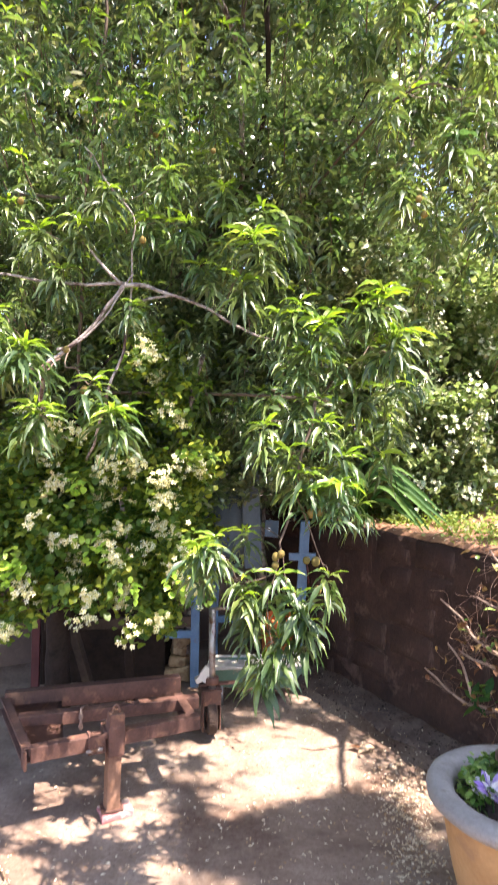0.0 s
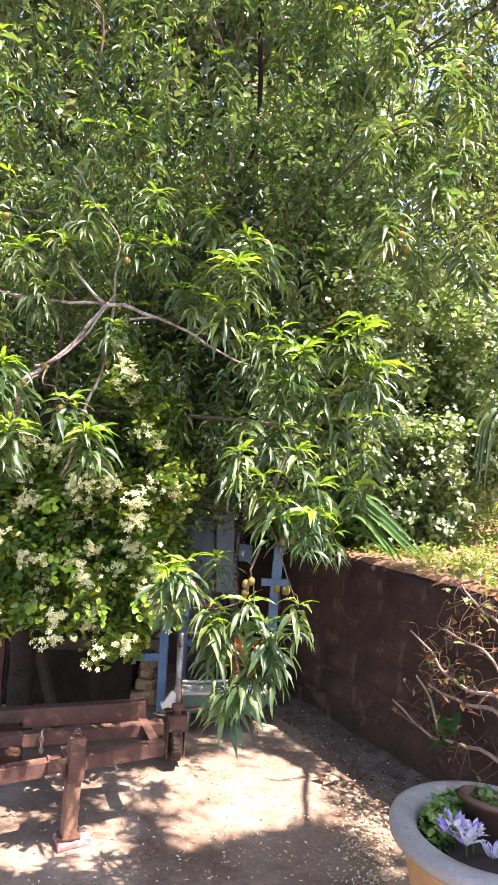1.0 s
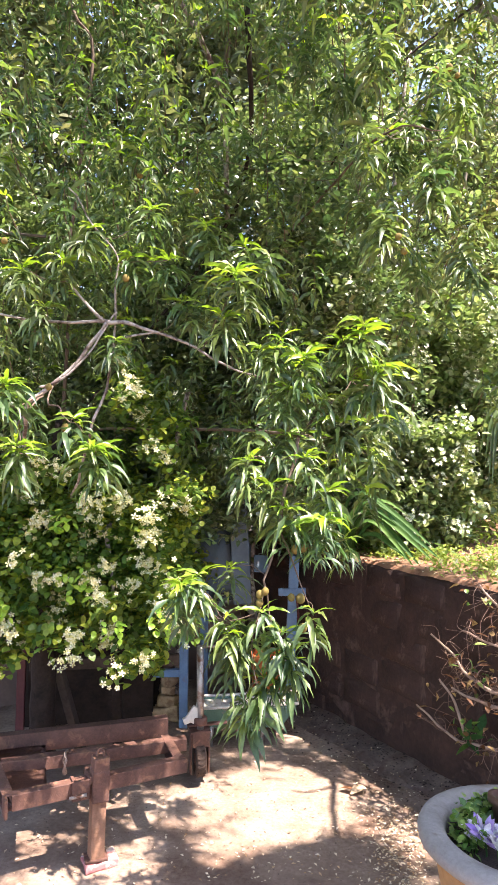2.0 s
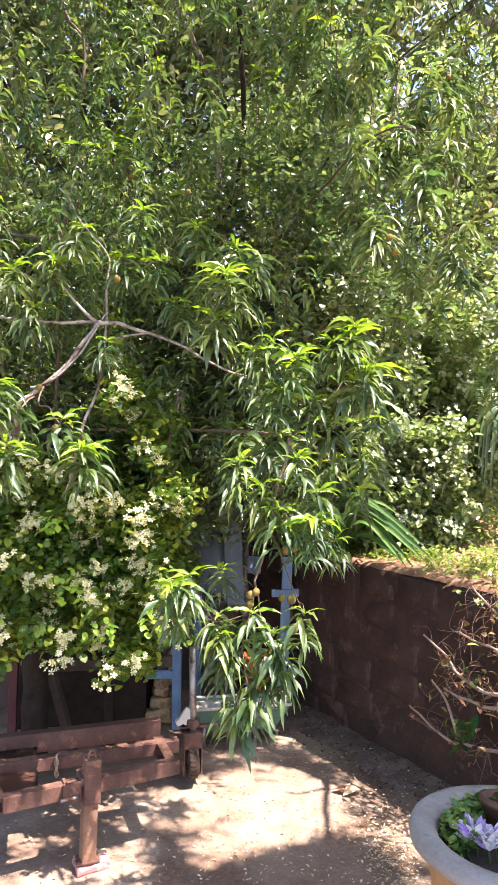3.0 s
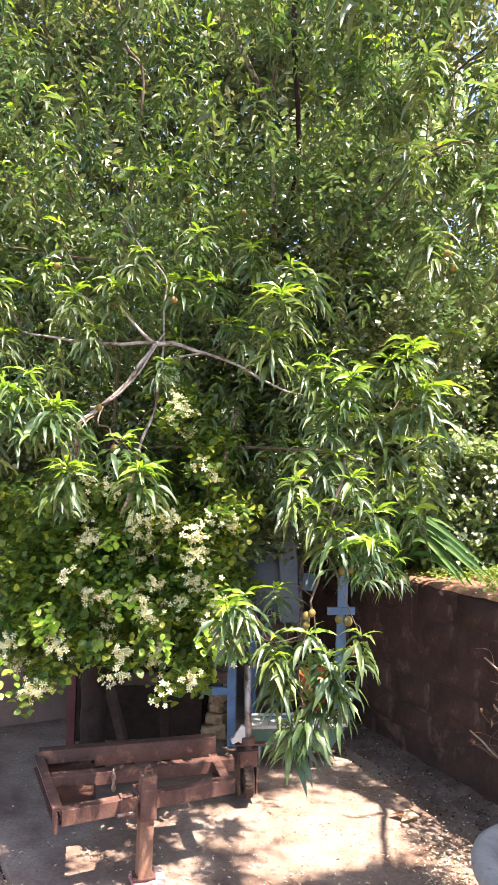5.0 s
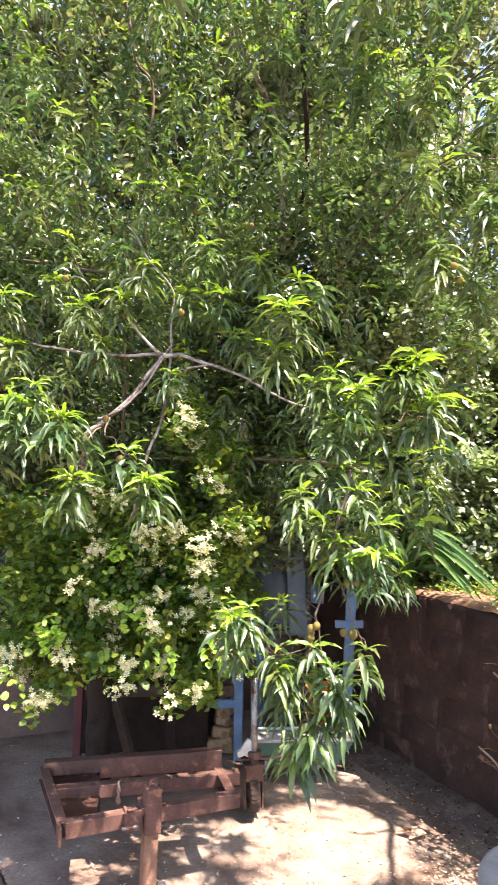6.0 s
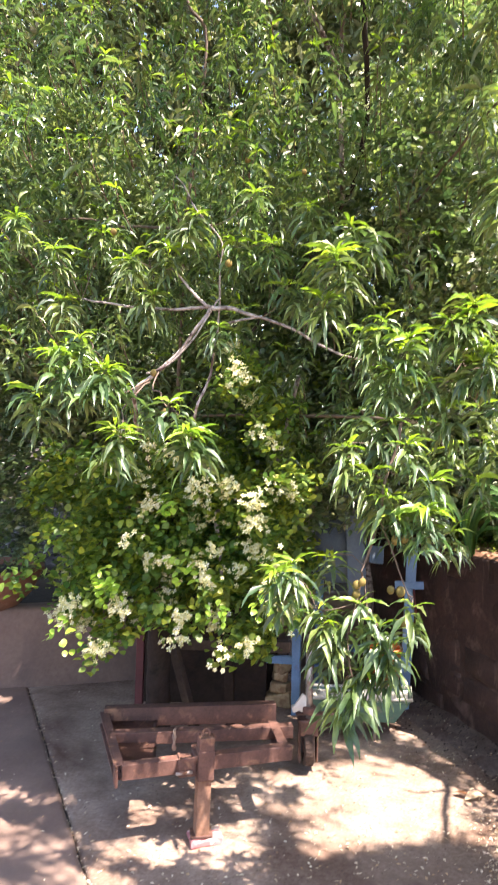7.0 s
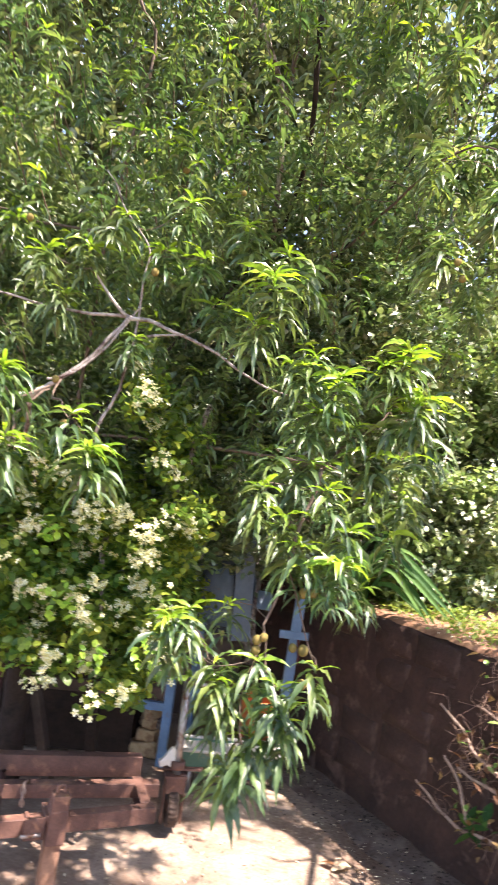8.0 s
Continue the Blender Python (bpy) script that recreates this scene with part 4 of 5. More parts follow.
limb([(0.134, 1.945, 1.231), (0.121, 1.935, 1.165), (0.083, 1.925, 1.145), (0.025, 1.925, 1.128)], 0.0022, 0.0015, 15, "twig", M_TWIGBARK)
limb([(0.175, 1.985, 1.4), (0.213, 1.975, 1.288), (0.235, 1.98, 1.229), (0.272, 1.98, 1.149)], 0.0025, 0.0015, 16, "twig", M_TWIGBARK)
limb([(0.134, 1.945, 1.231), (0.15, 1.93, 1.14), (0.19, 1.905, 1.06), (0.25, 1.9, 1.01)], 0.0024, 0.0015, 17, "twig", M_TWIGBARK)
limb([(0.121, 1.935, 1.165), (0.1, 1.91, 1.08), (0.115, 1.88, 0.97)], 0.0022, 0.0015, 24, "twig", M_TWIGBARK)
limb([(0.236, 2.05, 1.664), (0.3, 2.08, 1.74), (0.38, 2.12, 1.8), (0.42, 2.14, 1.86)], 0.0045, 0.002, 18, "twig", M_TWIGBARK)
limb([(-0.75, 3.1, 2.6), (-1.2, 3.5, 2.75), (-1.6, 3.6, 2.85), (-2.0, 3.7, 2.8)], 0.008, 0.004, 19, "limb", M_TWIGBARK)

# Unseen limbs added to carry the shading shoots overhead.
limb([(1.21, 3.4, 3.9), (1.35, 2.8, 3.8), (1.5, 2.1, 3.7), (2.0, 1.5, 3.6), (2.5, 1.1, 3.7)], 0.014, 0.005, 25, "limb", M_TWIGBARK)
limb([(1.4, 2.6, 3.77), (1.0, 2.0, 3.75), (0.4, 1.7, 3.85), (-0.1, 1.6, 4.0)], 0.009, 0.004, 26, "limb", M_TWIGBARK)
limb([(1.6, 2.0, 3.68), (1.7, 1.6, 3.9), (1.6, 1.2, 4.2)], 0.008, 0.004, 27, "limb", M_TWIGBARK)

# shoots that stand out, branch by branch
LEFT_TUFTS = [
    (-0.64, 1.77, 1.88), (-0.56, 1.77, 1.79), (-0.69, 1.77, 1.79), (-0.52, 1.77, 1.61), (-0.32, 1.77, 1.61), (-0.38, 1.77, 1.70), (-0.78, 1.77, 1.73),
]
FORK_TUFTS = [
    (-1.12, 2.25, 2.39), (-0.97, 2.25, 2.27), (-0.79, 2.25, 2.32), (-0.68, 2.25, 2.23), (-0.45, 2.25, 2.37), (-0.55, 2.25, 2.26), (-0.31, 2.25, 2.27),
    (-0.25, 2.25, 2.43), (-0.07, 2.25, 2.38), (-0.19, 2.25, 2.26), (-0.14, 2.25, 2.12), (-0.37, 2.25, 1.99), (-0.94, 2.25, 2.09), (-0.6, 2.25, 2.1),
]
MID_TUFTS = [
    (0.04, 2.05, 2.14), (0.01, 2.05, 2.03), (0.18, 2.05, 1.96), (0.12, 2.05, 1.93), (0.25, 2.05, 1.88), (0.37, 2.05, 1.96), (0.43, 2.05, 1.98),
    (0.47, 2.05, 1.85), (0.21, 2.05, 1.8), (0.31, 2.05, 1.78), (0.43, 2.05, 1.84), (0.2, 2.05, 1.67), (0.36, 2.05, 1.71),
]
DROOP_TUFTS = [
    (0.08, 1.98, 1.59), (0.15, 1.98, 1.52), (0.25, 1.98, 1.6), (0.32, 1.98, 1.5), (0.2, 1.98, 1.45), (0.39, 2.15, 1.34), (0.3, 1.98, 1.4),
    (0.22, 1.98, 1.39),
]
LOW_TUFTS = [
    (-0.06, 1.92, 1.26), (-0.1, 1.92, 1.21), (0.13, 1.92, 1.16), (0.03, 1.92, 1.15), (0.07, 1.92, 1.05), (0.03, 1.92, 1.1), (0.21, 1.92, 1.05),
    (0.21, 1.9, 1.02), (0.268, 1.87, 1.17), (0.14, 1.92, 0.97), (0.08, 1.92, 0.91), (0.18, 1.92, 1.1),
]
EAST_TUFTS = [
    (0.06, 2.38, 2.35), (-0.06, 2.38, 2.22), (0.48, 2.38, 2.78), (0.62, 2.63, 2.87), (0.57, 2.88, 2.69), (0.56, 2.38, 2.47), (0.71, 2.63, 2.91),
    (0.85, 2.88, 3.17), (0.75, 2.38, 2.97), (0.88, 2.63, 3.18), (1.02, 2.88, 3.16), (0.73, 2.38, 2.65), (0.88, 2.63, 2.87), (0.77, 2.88, 2.49),
    (0.83, 2.38, 2.33), (0.97, 2.63, 2.52), (0.45, 2.88, 3.25), (0.54, 2.38, 3.1),
]
BEHIND = [
    (0.08, 2.276, 2.167), (0.024, 2.249, 1.23), (0.123, 2.098, 1.113), (0.064, 2.383, 1.551), (0.327, 2.13, 1.51),
    (0.169, 2.162, 1.481), (0.27, 2.209, 1.68), (0.462, 2.139, 1.716), (0.158, 2.425, 1.831), 
    (0.387, 2.232, 1.597), (0.307, 2.195, 1.372), (0.219, 2.383, 1.621), (0.103, 2.383, 1.713), 
    (0.316, 2.425, 1.993), (0.5, 2.25, 1.62), (0.56, 2.4, 1.78), (0.47, 2.2, 1.5), (0.6, 2.5, 1.95), (0.52, 2.35, 1.6),
]
COVER = [(-0.6 + 0.075 * n + 0.05 * math.sin(n * 5), 2.95 - 0.06 * (n % 3), 2.2 + 0.1 * n) for n in range(9)] + [(-0.72 - 0.06 * math.sin(n * 4), 2.9, 2.3 + 0.17 * n) for n in range(9)]
BRIGHT = [(-0.52, 1.77, 1.58), (-0.32, 1.77, 1.58), (-0.66, 1.77, 1.84), (0.04, 2.05, 2.12), (-0.08, 1.92, 1.22), (0.29, 1.87, 1.13), (-0.84, 2.46, 1.06), (-0.45, 2.6, 1.1), (0.43, 2.05, 1.95), (0.62, 2.63, 2.85), (0.73, 2.38, 2.62), (0.75, 2.38, 2.95), (0.9, 2.63, 2.85), (0.85, 3.74, 1.27), (1.0, 3.67, 1.15), (1.15, 3.6, 1.03), (0.0, 3.5, 2.5), (0.3, 3.5, 2.8), (0.5, 3.5, 2.4), (0.2, 3.5, 3.1), (-0.2, 3.5, 2.8), (0.65, 3.5, 3.0), (0.75, 3.5, 2.2), (0.25, 3.5, 2.15)]
# Added young-leaf shoots whose pale colour stands for sun through the tufts.
FRESH_SUNNY = [(-0.52, 1.75, 1.63), (-0.32, 1.75, 1.62), (-0.7, 1.75, 1.83), (0.04, 2.02, 2.16), (0.25, 2.02, 1.9), (0.43, 2.02, 2.0), (0.47, 2.02, 1.87), (0.3, 1.95, 1.42), (-0.1, 1.9, 1.24)]
SHOOTS = LOW_TUFTS + DROOP_TUFTS + LEFT_TUFTS[:6]
MORE = LEFT_TUFTS[6:] + LEFT_TUFTS[1:2] + FORK_TUFTS + MID_TUFTS
LEAF_MESHES = []
for n in range(10):
    rng = np.random.default_rng(40 + n)
    up = (0.85, 0.6, 0.4, 0.25, 0.1, 0.5, 0.2, -0.1, -0.3, 0.05)[n]
    drop = up + (0.15, 0.45, 0.5, 0.85, 0.75, 1.1, 1.3, 1.45, 1.4, 1.2)[n]
    v, q, t, _ = leaf_arrays(np.zeros((1, 3)), np.zeros(1), np.array([up]), np.array([drop]), np.array([0.11]), np.array([0.0152]), np.array([rng.normal(0, 0.45)]), 9, 0.5, 0.74, 0.45, rng, 1.1 if n < 5 else 0.55, 1.2)
    LEAF_MESHES.append((v, q, t))


def leaf_mesh(n, material):
    me = mesh_from("leaf", [(*LEAF_MESHES[n], 0)])
    me.materials.append(material)
    return me


OLD = [leaf_mesh(n, M_PEACH) for n in range(10)]
YNG = [leaf_mesh(n, M_YOUNG) for n in range(10)]
rng = np.random.default_rng(3)
for tip in SHOOTS:
    turn = rng.uniform(0, 360)
    for k in range(11):
        yaw = turn + k * 137.5 + rng.normal(0, 12)
        low = tip[2] < 1.3
        young = k < (3 if low else 5)
        size = rng.uniform(0.6, 0.9) if young else rng.uniform(0.75, 1.12) * (1.04 if low else 1.0)
        p = (tip[0] + rng.normal(0, 0.004 if young else 0.014), tip[1] + rng.normal(0, 0.004 if young else 0.014), tip[2] + (0.0 if young else -0.01 - 0.009 * max(0, k - 4)))
        m = pose(*p, rng.normal(0, 12), 0, yaw) @ Matrix.Diagonal((size, size * rng.uniform(0.8, 1.15), size, 1))
        part_mesh("leaf", YNG[k] if young and k < (2 if low else 4) else OLD[k if k < 5 and not low else 5 + int(rng.integers(0, 5))], None, peach, at=m)

rng = np.random.default_rng(11)


def crown(c):
    """The peach crown: thinner east, before things to show in view, and along sun paths."""
    x, y, z = c.T
    edge = 1.62 + 0.25 * np.sin(x * 3.1) - 0.12 * np.clip(x, -2, 0)
    thin = np.where((x > 0.9) & (z > 2.6), 0.85, 1.0) * np.where((x > 0.4) & (z > 2.25) & (z < 3.2) & (y < 2.7), 0.45, 1.0) * np.where((x > 0.42) & (z < 2.6), 0.22, 1.0)
    nearer = np.where((z > 3.2) & (np.abs(x + 0.08) < 0.3) & (np.sin(x * 40 + z * 23) < 0.6), 3.05, np.where(z < 2.35, 2.3, 2.25))
    thin = thin * np.where((x > -0.35) & (x < 0.95) & (z > 2.1) & (z < 3.25), 0.5, np.where(z < 2.6, 0.7, 1.0))
    d = (z - 1.1) / TO_SUN.z
    low_x, low_y = x - TO_SUN.x * d, y - TO_SUN.y * d
    thin = thin * np.where((low_x > -1.0) & (low_x < 0.05) & (low_y > 2.3) & (low_y < 3.0), 0.07, 1.0)
    d = z / TO_SUN.z
    low_x, low_y = x - TO_SUN.x * d, y - TO_SUN.y * d
    thin = thin * np.where((low_x > np.where(low_y > 2.6, -1.0, -0.62)) & (low_x < -0.12) & (low_y > 2.1) & (low_y < 3.05), 0.08, 1.0) * np.where((x < -0.6) & (z > 2.5), 0.45, 1.0)
    return sunlit_gap(c) & (z > edge) & (y > nearer) & (rng.uniform(0, 1, len(c)) < thin)


tips = rng.uniform((-2.6, 2.25, 1.5), (2.1, 3.4, 4.9), (3000, 3))
tips = tips[crown(tips)]
tips = tips[reached_by_sun(tips, BRIGHT)]
# Unseen shoots set along sun rays above floor areas they are to shade.
floor = rng.uniform((-0.3, 1.6), (1.3, 2.9), (1900, 2))
floor = floor[((floor[:, 0] > 0.02) | ((floor[:, 1] > 2.42) & (floor[:, 1] < 2.6))) & ((floor[:, 0] < 0.9) | (floor[:, 1] > 2.3)) & (floor[:, 1] < 2.7 + 0.38 * np.clip(floor[:, 0], -1, 0.45))]
band = rng.uniform((-0.6, 2.55), (-0.15, 3.25), (50, 2))
band = band[np.abs(band[:, 1] - (2.9 - 1.4 * (band[:, 0] + 0.37))) < 0.2]
floor = np.concatenate([floor, band, rng.uniform((-0.55, 2.62), (0.6, 3.75), (60, 2)), rng.uniform((0.38, 1.75), (1.0, 2.4), (150, 2)), rng.uniform((-2.2, 2.5), (-1.1, 3.4), (54, 2)), rng.uniform((-2.2, 2.15), (-1.45, 2.5), (16, 2)), rng.uniform((-1.9, 2.15), (-1.0, 2.62), (64, 2)), rng.uniform((-1.3, 2.84), (-0.95, 3.2), (16, 2)), rng.uniform((-1.3, 2.58), (-0.86, 3.1), (44, 2))])
rise = rng.uniform(2.9, 4.5, len(floor)) / TO_SUN.z
over = np.stack([floor[:, 0] + TO_SUN.x * rise, floor[:, 1] + TO_SUN.y * rise, TO_SUN.z * rise], -1)
over = over[reached_by_sun(over, BRIGHT) & sunlit_gap(over) & ((over[:, 1] * 0.42 + 0.25 < over[:, 0]) | (over[:, 2] > 1.75 + 0.72 * over[:, 1]))]
batches = hanging_shoots(MORE, rng, 34, 0.108, 0.08, 8)
batches += hanging_shoots(FRESH_SUNNY, rng, 3, 0.125, 0.05, 13, 1.0)
batches += hanging_shoots(EAST_TUFTS, rng, 48, 0.122, 0.15, 6, 0.35)
batches += hanging_shoots(COVER, rng, 22, 0.1, 0.16, 4, 0.6)
batches += hanging_shoots(BEHIND, rng, 22, 0.115, 0.08, 4, 0.5)
batches += hanging_shoots(LOW_TUFTS, rng, 20, 0.102, 0.085, 3, 0.35, 6, 1.15)
batches += hanging_shoots(DROOP_TUFTS + LEFT_TUFTS[:6], rng, 22, 0.1, 0.08, 4, 0.85)
batches += hanging_shoots(tips, rng, 20, 0.088, 0.2, 4, 0.5, 4, 1.25)
batches += hanging_shoots(over, rng, 15, 0.13, 0.26, 3, 0.5, 3)
ob = part_mesh("foliage", mesh_from("foliage", batches), (M_PEACH, M_YOUNG), peach, "dense drooping peach leaves")
tagged(ob, kind="stuff")
bm = bmesh.new()
for tip in tips[:700]:
    a = Vector(tip)
    way = Vector(rng.normal(0, 0.35, 3)) + Vector((0, 0.5, -1.0))
    tube([a, a + way * 0.07, a + way * 0.1 + Vector((0, 0.1, -0.04))], [0.0016, 0.002, 0.003], 4, bm, False)
for tip in MORE + EAST_TUFTS + SHOOTS + BEHIND + COVER + [tuple(p) for p in over[::2]]:
    a = Vector(tip)
    b = min(WOOD, key=lambda p: (p - a).length + max(0.0, a.z - p.z) * 0.3)
    c = a.lerp(b, 0.5) + Vector((0, 0.02, 0.05 * (a - b).length - 0.1 * (a - b).length * (a.z > b.z)))
    if (a - b).length < (0.32 if a.z < 2.8 else 0.9):
        tube(curve([a, c, b], 4, 0.02), 0.0015, 4, bm, False)
tagged(part("fine_twig", bm, M_TWIGBARK, peach), kind="stuff")
FRUIT = [(0.119, 1.925, 1.21), (0.135, 1.92, 1.219), (0.119, 1.925, 1.185), (0.212, 1.97, 1.192), (0.239, 1.97, 1.189), (0.246, 1.975, 1.102), (0.224, 1.97, 1.333), (0.247, 1.97, 1.336), (0.59, 2.3, 2.36), (0.61, 2.3, 2.31), (0.77, 2.5, 3.05), (0.82, 2.5, 3.06), (0.82, 2.5, 3.0), (0.85, 2.5, 3.03), (0.78, 2.5, 3.01), (-0.33, 2.22, 2.19), (-0.43, 1.88, 1.68), (-0.72, 2.18, 2.3), (-0.35, 2.6, 2.69), (-0.13, 2.6, 2.63), (-0.56, 2.15, 1.82)]
bm = bmesh.new()
bmesh.ops.create_uvsphere(bm, u_segments=16, v_segments=10, radius=0.0122)
for v in bm.verts:
    a = math.atan2(v.co.y, v.co.x)
    v.co.x *= 1 - 0.1 * math.exp(-((a / 0.35) ** 2)) * (1 - abs(v.co.z) / 0.026)
    v.co.z *= 1.12 + (0.12 if v.co.z < -0.02 else 0)
fruit_me = bpy.data.meshes.new("fruit")
bm.to_mesh(fruit_me)
bm.free()
for p in FRUIT:
    s = rng.uniform(0.85, 1.15) * (0.95 if p[2] > 1.5 else 1.0)
    part_mesh("fruit", fruit_me, M_FRUIT, peach, smooth=True, at=pose(*p, rng.uniform(-30, 30), rng.uniform(-30, 30), rng.uniform(0, 360)) @ Matrix.Scale(s, 4))

# ---- jasmine hanging over the drawbar ----
rng = np.random.default_rng(21)
jasmine = empty("jasmine_bush", (-0.75, 4.2, 0), "leafy jasmine bush with clusters of small cream flowers", "shrub")
for n, pts in enumerate(([(-0.75, 4.2, -0.02), (-0.7, 3.9, 0.7), (-0.6, 3.4, 1.2), (-0.55, 3.0, 1.25), (-0.5, 2.9, 1.0)], [(-0.78, 4.22, -0.02), (-0.85, 3.9, 0.8), (-1.0, 3.4, 1.3), (-1.12, 3.0, 1.1), (-1.12, 2.9, 0.95)], [(-0.74, 4.24, -0.02), (-0.6, 4.0, 0.9), (-0.3, 3.3, 1.6), (-0.2, 3.1, 1.9)])):
    part("stem", tube(curve(pts, 5, 0.02, n), [0.02 - 0.0006 * k for k in range(5 * (len(pts) - 1) + 1)], 7), M_BARK, jasmine, smooth=True)


def bush(c):
    x, y, z = c.T
    low = 0.84 + 0.07 * np.sin(x * 9 + 1) + 0.05 * np.sin(x * 23) + 0.12 * np.clip(y - 2.62, 0, 1) + np.where(x < -1.05, 0.05, 0.0)
    east = -0.16 + 0.05 * np.sin(z * 14)
    return (z > low) & ((z < 1.56 + 0.1 * np.sin(x * 6)) | ((x > -0.55) & (z < 1.95) & (np.sin(x * 17 + z * 11) > 0.35))) & (x < east) & (x > -1.1 - 0.12 * (z > 1.0)) & (((x + 0.62) / 0.72) ** 2 + ((z - 1.25) / 0.75) ** 2 < 1.0 + 0.5 * (y - 2.5))


pts, centres = clumps(rng, 1500, (-1.6, 2.42, 0.72), (0.05, 3.4, 2.0), 46, (0.08, 0.075, 0.08), bush)


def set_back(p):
    """Moves and enlarges the bush away from the camera's eye, keeping its outline in view."""
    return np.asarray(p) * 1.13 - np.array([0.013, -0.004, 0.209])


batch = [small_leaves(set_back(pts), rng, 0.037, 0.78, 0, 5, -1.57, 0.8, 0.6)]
me = mesh_from("foliage", batch)
tagged(part_mesh("foliage", me, (M_VINE,), jasmine, "small rounded green leaves"), kind="stuff")
faces = []
for c in centres[(centres[:, 1] < 2.66) & (centres[:, 2] < 1.95)]:
    if len(faces) < 140 and (c[0] > -0.74 or c[2] < 1.02 or rng.uniform() < 0.2) and all(abs(c[0] - f[0]) + abs(c[2] - f[2]) > 0.066 for f in faces):
        faces.append(c)
for c in faces:
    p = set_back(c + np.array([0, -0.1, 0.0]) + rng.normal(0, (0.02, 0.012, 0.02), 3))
    k = int(rng.integers(8, 30))
    me = mesh_from("flower_head", [star_flowers(p + rng.normal(0, (0.024, 0.016, 0.02), (k, 3)), rng, 0.0142)])
    tagged(part_mesh("flower_head", me, M_PETAL, jasmine, "cream star-shaped flowers"), kind="stuff")
SPRAYS = [(-0.84, 2.50, 1.05), (-0.85, 2.50, 1.01), (-1.01, 2.50, 0.84), (-0.54, 2.50, 1.11), (-0.20, 2.50, 1.46), (-0.61, 2.50, 1.34), (-0.41, 2.50, 0.95), (-0.21, 2.50, 0.98)]
for c in SPRAYS:
    k = rng.normal(0, 1, (20, 3)) * (0.026, 0.015, 0.032) + np.array(c) + (0, -0.05, 0.015)
    v, q, t, _ = leaf_arrays(k, rng.normal(-1.57, 0.8, 20), rng.normal(-0.3, 0.25, 20), rng.uniform(0.1, 0.6, 20), rng.uniform(0.026, 0.04, 20), rng.uniform(0.017, 0.026, 20), rng.normal(0, 0.3, 20), 5, 0.12, 0.8, 0, rng, sharp=0.65)
    tagged(part_mesh("young_shoot", mesh_from("young_shoot", [(v, q, t, 0)]), M_LIME, jasmine, "light-green young leaves with sunlight put into the colour"), kind="stuff")

# ---- climber behind, flowering hedge on the terrace, far trees ----
rng = np.random.default_rng(31)


def leafy_thing(name, base, label, category, mat, leaf, per, count, low, high, spread, keep, flowers=0, ratio=0.6, lean=None, stems=()):
    thing = empty(name, base, label, category)
    for n, (pts, r) in enumerate(stems):
        c = curve(pts, 4, 0.03, n)
        part("stem", tube(c, [r * (1 - 0.75 * k / len(c)) for k in range(len(c))], 7), M_BARK, thing, smooth=True)
    pts, centres = clumps(rng, count, low, high, per, spread, keep)
    batch = [small_leaves(pts, rng, leaf, ratio, 0, 3, lean, 0.8, 0.75)]
    mats = [mat]
    if flowers:
        near = centres[np.argsort(centres[:, 1])[: max(1, len(centres) // 2)]]
        f = near[rng.integers(0, len(near), flowers)] + np.array([0, -0.07, 0.03])
        f = np.repeat(f, 9, 0) + rng.normal(0, 0.03, (flowers * 9, 3))
        batch.append(star_flowers(f, rng, 0.0135, 1))
        mats.append(M_WHITE)
    tagged(part_mesh("foliage", mesh_from("foliage", batch), mats, thing), kind="stuff")
    return thing


def climber(c):
    x, y, z = c.T
    return sunlit_gap(c) & (z > np.where(x > -0.35, 1.05, 1.4 + 0.18 * np.sin(x * 4))) & (z < 3.45 + 0.4 * np.sin(x * 2.2)) & ((y > 3.55) | (x > -0.4)) & ~((x > 0.75) & (z > 2.75)) & ~((x > 0.5) & (z < 2.3))


leafy_thing("climber_bush", (-0.4, 4.3, 0), "dense dark green climber with small leaves", "climber", M_BACK, 0.045, 38, 2700, (-2.6, 3.4, 1.2), (1.05, 4.4, 3.9), (0.11, 0.11, 0.11), climber, 90, 0.68,
            stems=(([(-0.4, 4.4, -0.03), (-0.3, 4.3, 1.0), (0.0, 4.1, 2.0), (0.2, 4.0, 3.0)], 0.03), ([(-0.45, 4.42, -0.03), (-0.9, 4.3, 1.0), (-1.3, 4.2, 2.2)], 0.03)))


# Added shrub: stands in for darkness where bright soil would show.
leafy_thing("gap_shrub", (0.1, 4.75, 0.44), "shrub added to fill the dark gap close behind the blue machine", "shrub", M_BACK, 0.055, 26, 560, (-0.75, 4.45, 1.0), (0.62, 4.75, 2.3), (0.12, 0.1, 0.12), None, 0,
            stems=(([(0.1, 4.75, 0.42), (0.1, 4.7, 0.9), (0.15, 4.65, 1.7)], 0.03), ([(0.1, 4.75, 0.5), (-0.3, 4.7, 1.0), (-0.45, 4.65, 1.7)], 0.025)))


def hedge(c):
    x, y, z = c.T
    return (z < 2.75 - 0.5 * (x - 1.0) + 0.25 * np.sin(x * 5)) & (x > 0.42) & (z > 1.1 + 0.42 * np.clip(x - 1.15, 0, 2))


leafy_thing("flowering_hedge", (1.0, 4.6, 1.1), "sunlit flowering hedge with pale blossoms on the terrace", "hedge", M_HEDGE, 0.06, 26, 1250, (0.4, 4.1, 1.05), (2.1, 5.0, 3.0), (0.11, 0.11, 0.1), hedge, 260,
            stems=(([(1.0, 4.6, 1.0), (1.0, 4.55, 1.6), (0.9, 4.5, 2.4)], 0.02), ([(1.35, 4.65, 1.0), (1.4, 4.6, 1.5), (1.5, 4.55, 2.1)], 0.02)))


